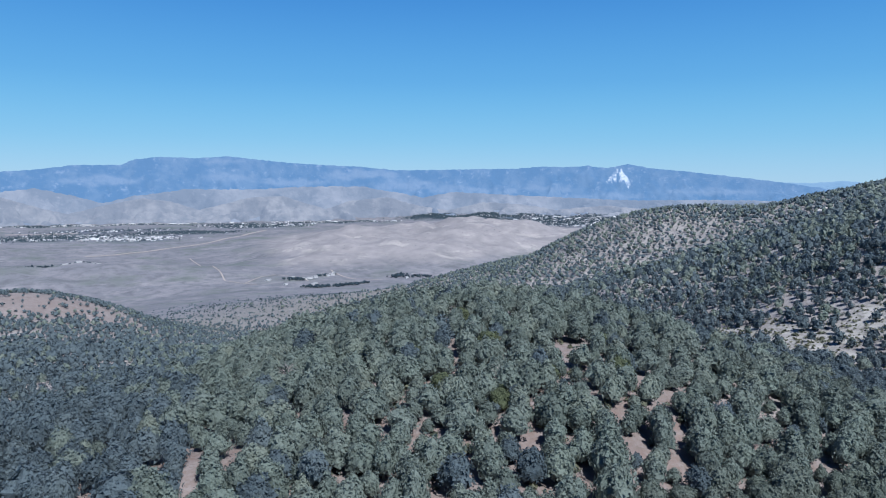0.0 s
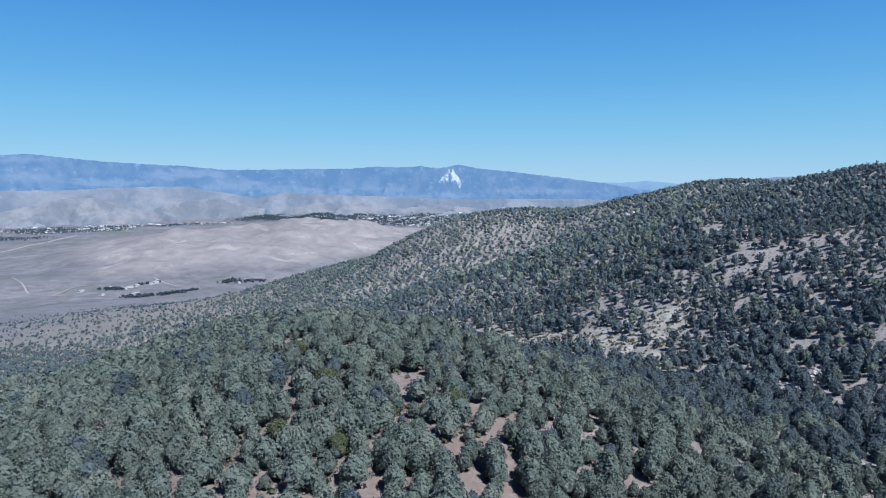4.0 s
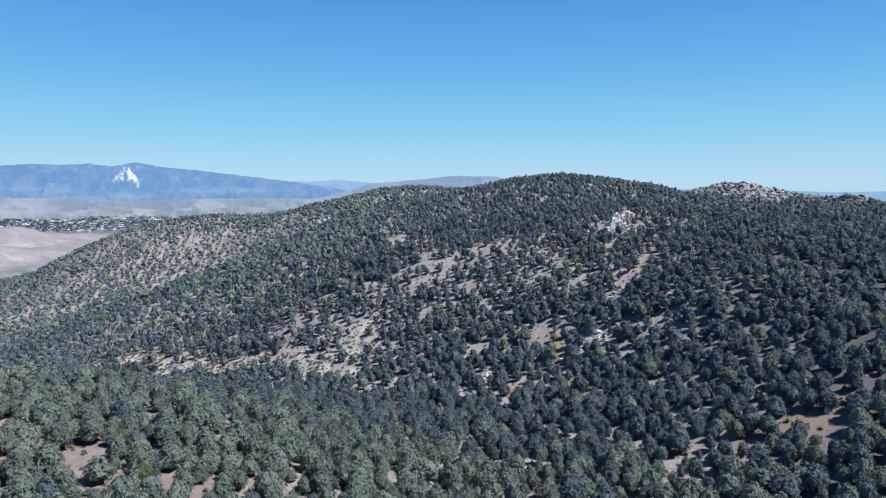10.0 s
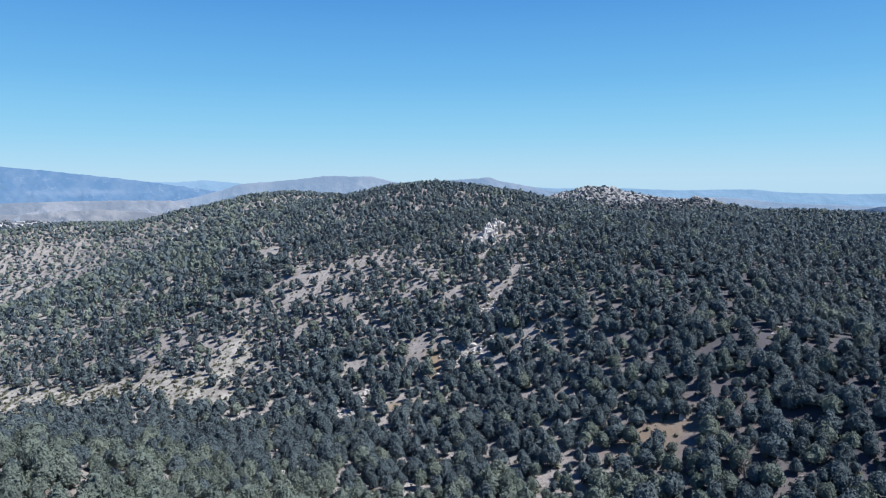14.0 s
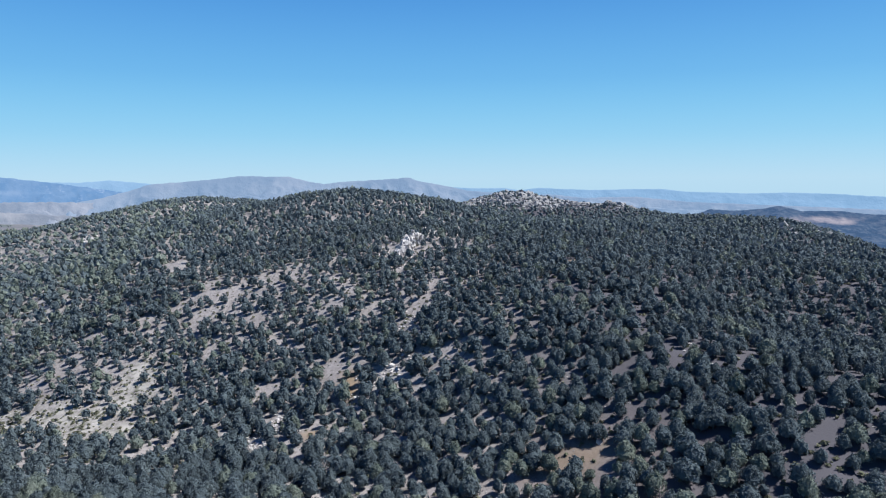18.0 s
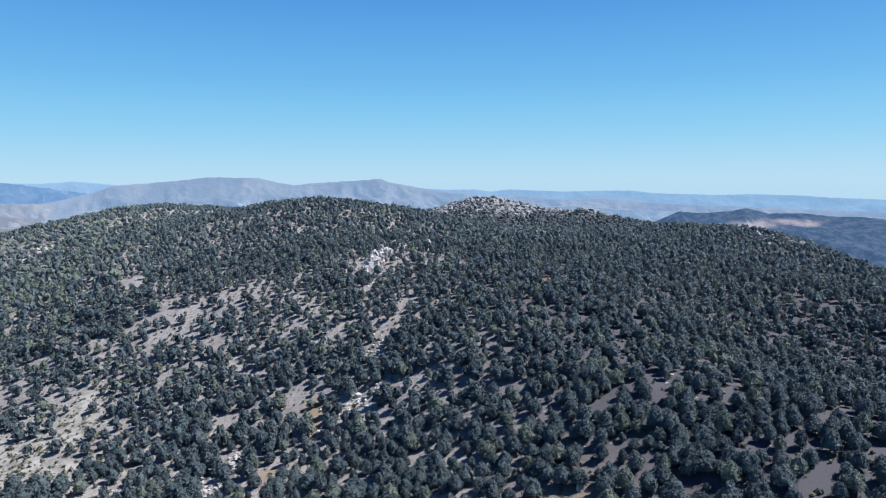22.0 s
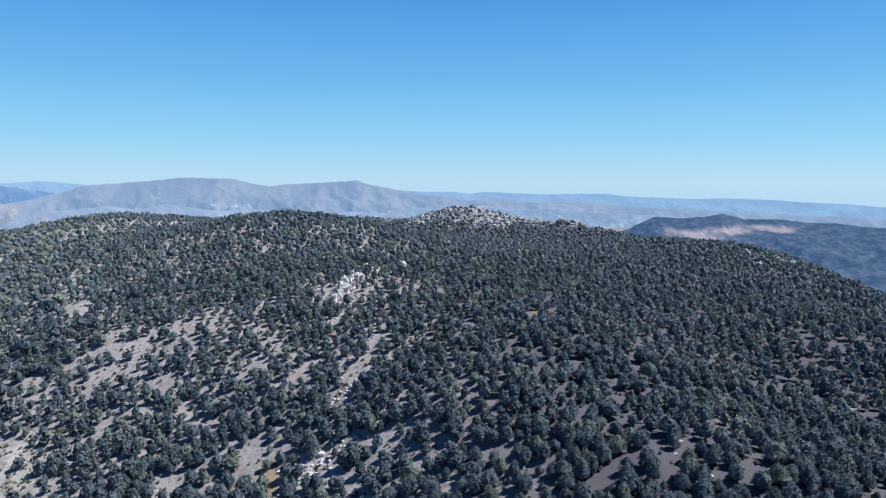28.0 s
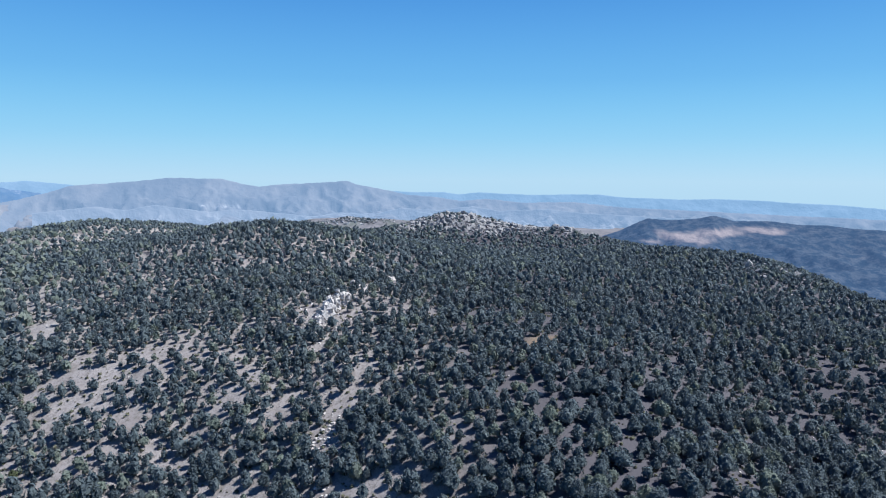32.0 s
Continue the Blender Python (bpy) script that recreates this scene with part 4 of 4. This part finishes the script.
outcrop("pale_rocks", "pale rocks on the sparse hillside", PALE_BLOCKS, 20, nose_rocks, (0.8, 2.6), 11)



def rubble(name, label, n, material, spot, sizes, seed):
    """Loose stones too small to tell apart, as one mesh."""
    r = np.random.default_rng(seed)
    shapes = [boulder_shape(r, 10) for k in range(6)]
    pieces = []
    for k in range(n):
        v, f = shapes[k % 6]
        x, y = spot(r)
        s = r.uniform(*sizes)
        a = r.uniform(0, 6.28)
        c, q = math.cos(a), math.sin(a)
        v = v * s
        pieces.append((np.c_[v[:, 0] * c - v[:, 1] * q + x, v[:, 0] * q + v[:, 1] * c + y, v[:, 2] * 0.8 + land_quick(np.array([x]), np.array([y]))[0] + 0.2 * s], f))
    return tagged(new(name, solid(name, *joined(pieces), material)), label, "rocks", kind="stuff")


rubble("summit_rubble", "small grey stones strewn over the ridge top", 1500, GREY_ROCK, lambda r: (r.normal(602, 20), r.normal(-66, 50)), (0.6, 1.9), 31)
rubble("crag_rubble", "pale stones fallen below the crag", 90, PALE_ROCK, lambda r: (r.normal(266, 9), r.normal(29, 5)), (0.2, 0.7), 32)
rubble("slope_stones", "small pale stones scattered in the clearings", 900, PALE_ROCK, lambda r: (r.uniform(105, 300), r.uniform(-130, 150)), (0.12, 0.42), 33)
rubble("scree_stones", "broken pale stones on the steep bare patches", 420, PALE_ROCK, lambda r: (lambda k: (r.normal((186, 173, 164, 206)[k], (4, 4, 3, 5)[k]), r.normal((24, 50, 52, 20)[k], (4, 2.5, 3, 2.5)[k])))(r.integers(0, 4)), (0.15, 0.6), 35)
rubble("ridge_stones", "grey stones along the bare edge of the ridge", 260, GREY_ROCK, lambda r: (lambda u: (270 + 150 * u + r.normal(0, 12), -165 - 25 * u + r.normal(0, 10)))(r.random()), (0.4, 1.2), 34)

# single white boulders on the slopes: x, y, size
for x, y, size in [(221, 3, 1.3), (202, -28, 1.9), (204, -29.5, 1.2), (225, -64, 1.7), (227, -65, 1.1), (254, -137, 1.8), (200, -87, 1.8), (203, -88, 1.3), (182, -66, 1.4),
                   (280, -142, 1.6), (217, 3, 1.2), (118, 49, 1.5), (121, 51, 1.1), (190, 22, 1.4), (193, 19, 1.2), (188, 25, 1.0), (196, 17, 1.5), (133, -24, 1.2), (124, -17, 1.0),
                   (268, -104, 1.5), (242, -118, 1.3), (173, -58, 1.2), (262, 40, 1.6), (259, 36, 1.3), (150, -50, 0.9), (236, -84, 1.5), (192, -101, 1.6), (210, -108, 1.4)]:
    ob = tagged(new("boulder", PALE_BLOCKS[int(x * 7 + y) % 8]), "pale weathered boulder lying on the dry slope", "rock", "boulders on the slope")
    settle(ob, x, y, 0.72 * size, rb)

# ---- low scrub ----
def scatter(name, label, x, y, low, high, shapes, material, category, r):
    z = land(x, y)
    global tx, ty, tz, tall, wide, spin
    old = tx, ty, tz, tall, wide, spin
    tx, ty, tz = x, y, z
    tall = r.uniform(low, high, x.shape)
    wide = tall * r.uniform(1.1, 1.8, x.shape)
    spin = r.uniform(0, 6.28, x.shape)
    ob = woodland(name, label, np.arange(len(x)), shapes, material)
    tx, ty, tz, tall, wide, spin = old
    return tagged(ob, category=category)


rs = np.random.default_rng(77)
BUSHES = [crown(rs, 7, 0.38, "juniper", 0, 4) for k in range(5)]
sx, sy = rs.uniform(20, 330, 52000), rs.uniform(-170, 230, 52000)
szone = zones(sx, sy, land_quick(sx, sy))
want = 0.95 * szone["meadow"] + 0.2 + 0.1 * szone["clear"]
pick = (rs.random(sx.shape) < want)
scatter("sagebrush", "low grey-green sagebrush tufts on pale ground", sx[pick], sy[pick], 0.35, 0.95, BUSHES, SHRUB, "shrubs", rs)
vx, vy = rs.uniform(0, 900, 12000), rs.uniform(560, 1500, 12000)
pick = rs.random(vx.shape) < 0.55 * smooth(1500 - vy, 0, 500)
scatter("valley_scrub", "scattered dark shrubs on the lower slope", vx[pick], vy[pick], 0.8, 2.6, LEAST, SHADED_WOODS, "shrubs", rs)

# woods of the far slopes beyond the ridge
TINY = [(np.array([(0.5, 0, 0.1), (-0.3, 0.42, 0.12), (-0.28, -0.45, 0.08), (0.05, 0.02, h)]), np.array([(0, 1, 3), (1, 2, 3), (2, 0, 3)])) for h in (0.8, 1.0, 1.2)]
fa, fd = np.radians(rs.uniform(94, 136, 30000)), rs.uniform(760, 1500, 30000)
fx, fy = fd * np.sin(fa), fd * np.cos(fa)
fz = zones(fx, fy, land(fx, fy))
pick = rs.random(fx.shape) < 0.9 * fz["woods"]
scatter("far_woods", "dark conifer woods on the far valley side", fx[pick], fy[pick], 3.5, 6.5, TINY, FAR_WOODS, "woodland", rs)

# dead grey trees among the living ones
def dead_tree(r):
    root = tagged(new("dead_tree"), "bare grey dead pinyon standing among green trees", "tree", "dead trees")
    v, f = trunk(r, 9)
    part("trunk", solid("trunk", v, f, DEAD), root)
    twigs = []
    for k in range(60):
        a, z = r.uniform(0, 6.28), r.uniform(0.25, 0.9)
        w = 0.30 * math.sqrt(max(0.05, 1 - ((z - 0.45) / 0.55) ** 2))
        o = np.array([0.3 * w * math.cos(a), 0.3 * w * math.sin(a), z - 0.1])
        twigs.append(tube([o, o + np.array([w * math.cos(a), w * math.sin(a), 0.12])], (0.008, 0.002), 3))
    part("branches", solid("branches", *joined(twigs), DEAD), root)
    return root


for k, (x, y, h) in enumerate([(52, 70, 4.6), (60, 88, 4.2), (31, 92, 4.8), (96, -14, 4.4), (150, -46, 4.0), (113, -30, 4.2), (205, 62, 3.8), (140, 30, 4.4), (176, -20, 4.0)]):
    root = dead_tree(np.random.default_rng(300 + k))
    root.matrix_basis = Matrix.Translation((x, y, float(land(x, y)) - 0.05)) @ Matrix.Diagonal((h, h, h, 1))

# young olive-green junipers: one alone in a clearing, the others between the trees of the spur
YOUNG = [(219, 96, 2.4), (60, 84, 3.6), (59, 69, 3.2), (69, 66, 3.8), (46, 75, 3.0), (49, 66, 3.2), (78, 79, 2.8), (49, 87, 3.4), (66, 101, 3.2)]
for k, (x, y, h) in enumerate(YOUNG):
    label = "small bright olive-green juniper standing between darker trees" if k else "small bright olive-green juniper alone in a clearing"
    young = tree_thing("juniper", np.random.default_rng(91 + k), "young_juniper", label, OLIVE)
    young.matrix_basis = Matrix.Translation((x, y, float(land(x, y)) - 0.05)) @ Matrix.Diagonal((h, h, h, 1))

# ---- valley: town, ranches, roads ----
WALLS = island_material("pale_house_walls", (0.30, 0.30, 0.31), (0.70, 0.70, 0.70))
ROOFS = island_material("mixed_roofs", (0.12, 0.12, 0.13), (0.62, 0.62, 0.63))
# town trees are blued for haze as well
TOWN_GREEN = foliage_material("town_trees", (0.028, 0.050, 0.072), (0.055, 0.080, 0.098), (0.045, 0.070, 0.080))
DIRT = plain_material("pale_dirt_road", (0.23, 0.205, 0.19), (0.30, 0.265, 0.245), 0.05, 0.95)


def houses(name, label, xs, ys, long, deep, high, r):
    """Gabled houses as one mesh: walls and a pitched roof with eaves."""
    vs, fs = [], []
    for k, (x, y) in enumerate(zip(xs, ys)):
        l, d, h = long * r.uniform(0.6, 1.4), deep * r.uniform(0.7, 1.2), high * r.uniform(0.8, 1.2)
        a = r.choice([0.2, 0.2 + math.pi / 2])
        c, s = math.cos(a), math.sin(a)
        z = float(land(x, y)) - 0.5
        box = np.array([(-l, -d, 0), (l, -d, 0), (l, d, 0), (-l, d, 0), (-l, -d, h), (l, -d, h), (l, d, h), (-l, d, h), (-l, 0, h * 1.5), (l, 0, h * 1.5)]) * np.array([0.5, 0.5, 1])
        roof = box[[4, 5, 6, 7, 8, 9]] * np.array([1.08, 1.12, 1.0]) + np.array([0, 0, 0.05])
        vs += [np.c_[box[:, 0] * c - box[:, 1] * s + x, box[:, 0] * s + box[:, 1] * c + y, box[:, 2] + z], np.c_[roof[:, 0] * c - roof[:, 1] * s + x, roof[:, 0] * s + roof[:, 1] * c + y, roof[:, 2] + z]]
        b = k * 16
        fs += [(b, b + 1, b + 5), (b, b + 5, b + 4), (b + 1, b + 2, b + 6), (b + 1, b + 6, b + 5), (b + 2, b + 3, b + 7), (b + 2, b + 7, b + 6), (b + 3, b, b + 4), (b + 3, b + 4, b + 7),
               (b + 5, b + 6, b + 9), (b + 7, b + 4, b + 8), (b + 10, b + 11, b + 15), (b + 10, b + 15, b + 14), (b + 12, b + 13, b + 14), (b + 12, b + 14, b + 15)]
    me = solid(name, np.vstack(vs), np.array(fs), WALLS)
    me.materials.append(ROOFS)
    me.polygons.foreach_set("material_index", np.tile([0] * 10 + [1] * 4, len(xs)).astype(np.int32))
    return tagged(new(name, me), label, "town", kind="stuff")


hx, hy, gx2, gy2 = [], [], [], []
for az, d, wa, wd, n_house, n_tree in QUARTERS:
    for n, px, py in ((int(n_house * 1.5), hx, hy), (n_tree * 8, gx2, gy2)):
        a, q = np.radians(rs.normal(az, wa * 0.5, n)), rs.normal(d, wd * 0.55, n)
        px.extend(q * np.sin(a)), py.extend(q * np.cos(a))
houses("town_houses", "pale houses of a town scattered along the valley floor", hx, hy, 7.5, 5, 2.6, rs)
scatter("town_trees", "dark trees between the houses of the town", np.array(gx2), np.array(gy2), 3.5, 7.0, TINY, TOWN_GREEN, "trees", rs)
wa, wd = [], []
for az, d, sa, sd, n in [(7.8, 3330, 1.6, 28, 60), (7.0, 4030, 2.4, 5, 46), (22, 4010, 2.6, 10, 30), (17, 3860, 2.0, 40, 26), (44.5, 3980, 2.8, 110, 90), (41, 4020, 1.5, 20, 16), (49, 4090, 1.5, 30, 24), (2, 3480, 2.5, 50, 30), (84.5, 3860, 2.0, 30, 24)]:
    wa.extend(rs.normal(az, sa, n)), wd.extend(rs.normal(d, sd, n))
wa, wd = np.array(wa), np.array(wd)
houses("town_warehouses", "long white warehouses on the valley floor", wd * np.sin(np.radians(wa)), wd * np.cos(np.radians(wa)), 24, 9, 4, rs)

# ranch buildings: x, y
RANCH = [(650, 1770), (668, 1780), (690, 1795), (720, 1825), (735, 1815), (752, 1822), (762, 1838), (640, 1690), (655, 1700), (940, 1722), (975, 1748), (622, 1790), (100, 2160), (120, 2165), (150, 2175), (170, 2170), (135, 2150), (185, 2160), (556, 1790), (580, 1720)]


def ranch_house(k):
    """One farm building: walls and a pitched roof."""
    r = np.random.default_rng(500 + k)
    x, y = RANCH[k]
    root = tagged(new("ranch_building"), "pale ranch building with a pitched roof on the valley floor", "house", "ranch buildings")
    root.matrix_basis = Matrix.Translation((x, y, float(land(x, y)) - 0.4)) @ Matrix.Rotation(r.uniform(0, 3), 4, "Z")
    l, d, h = r.uniform(5, 9), r.uniform(3, 4.5), r.uniform(2.6, 3.6)
    box = [(-l, -d, 0), (l, -d, 0), (l, d, 0), (-l, d, 0), (-l, -d, h), (l, -d, h), (l, d, h), (-l, d, h), (-l, 0, h + 1.8), (l, 0, h + 1.8)]
    part("walls", solid("walls", box, [(0, 1, 5), (0, 5, 4), (1, 2, 6), (1, 6, 5), (2, 3, 7), (2, 7, 6), (3, 0, 4), (3, 4, 7), (5, 6, 9), (7, 4, 8)], WALLS), root)
    e, g = l * 1.1, d * 1.18
    rf = [(-e, -g, h - 0.25), (e, -g, h - 0.25), (e, 0, h + 1.85), (-e, 0, h + 1.85), (e, g, h - 0.25), (-e, g, h - 0.25)]
    rf = rf + [(a, b, c + 0.2) for a, b, c in rf]
    part("roof", solid("roof", rf, [(6, 7, 8), (6, 8, 9), (9, 8, 10), (9, 10, 11), (0, 1, 7), (0, 7, 6), (5, 4, 10), (5, 10, 11), (1, 2, 8), (1, 8, 7), (2, 4, 10), (2, 10, 8)], ROOFS), root)


for k in range(len(RANCH)):
    ranch_house(k)
ox, oy = [], []
for x0, y0, x1, y1, n, w in [(610, 1775, 640, 1760, 30, 14), (607, 1655, 680, 1650, 60, 22), (690, 1650, 740, 1665, 46, 14), (700, 1812, 770, 1830, 20, 6), (905, 1742, 945, 1755, 46, 14), (955, 1728, 1010, 1720, 40, 16), (100, 2175, 200, 2170, 50, 8), (0, 2150, 60, 2140, 24, 12), (745, 1668, 800, 1690, 30, 8)]:
    q = rs.random(n)
    ox.extend(x0 + (x1 - x0) * q + rs.normal(0, w * 0.5, n)), oy.extend(y0 + (y1 - y0) * q + rs.normal(0, w * 0.5, n))
scatter("ranch_trees", "dark green shade trees around the ranches", np.array(ox), np.array(oy), 3.5, 8.0, LOW, TOWN_GREEN, "trees", rs)


def dirt_road(name, label, line, width):
    """A track draped over the land."""
    pts = []
    for (x0, y0), (x1, y1) in zip(line[:-1], line[1:]):
        n = max(2, int(math.hypot(x1 - x0, y1 - y0) / 12))
        pts += [(x0 + (x1 - x0) * k / n, y0 + (y1 - y0) * k / n) for k in range(n)]
    pts = np.array(pts + [line[-1]])
    way = np.gradient(pts, axis=0)
    way /= np.linalg.norm(way, axis=1)[:, None]
    side = np.c_[way[:, 1], -way[:, 0]] * width / 2
    x = np.stack([pts[:, 0] - side[:, 0], pts[:, 0] + side[:, 0]], 1)
    y = np.stack([pts[:, 1] - side[:, 1], pts[:, 1] + side[:, 1]], 1)
    ob = new(name, grid_mesh(name, x, y, land(x, y) + 0.8, DIRT))
    return tagged(ob, label, "road", kind="structure")


dirt_road("road_ranch", "pale dirt track crossing the bare valley", [(520, 2600), (480, 2100), (455, 1840), (515, 1760)], 4)
dirt_road("road_fork", "pale dirt track forking to the ranch", [(490, 1790), (560, 1860), (600, 1880)], 4)
dirt_road("road_farm", "pale straight farm lane between fields", [(600, 1880), (640, 1820), (650, 1740)], 4)
dirt_road("road_valley", "pale wash and road winding over the valley floor", [(200, 2860), (290, 2850), (400, 2880), (520, 2960), (700, 3060), (860, 3230), (1060, 3420)], 16)
dirt_road("road_hill", "pale track at the foot of the bare hill", [(770, 1880), (765, 1840), (800, 1760), (860, 1720)], 4)
dirt_road("road_north", "pale long road by the town", [(-60, 3640), (220, 3640), (420, 3700)], 26)
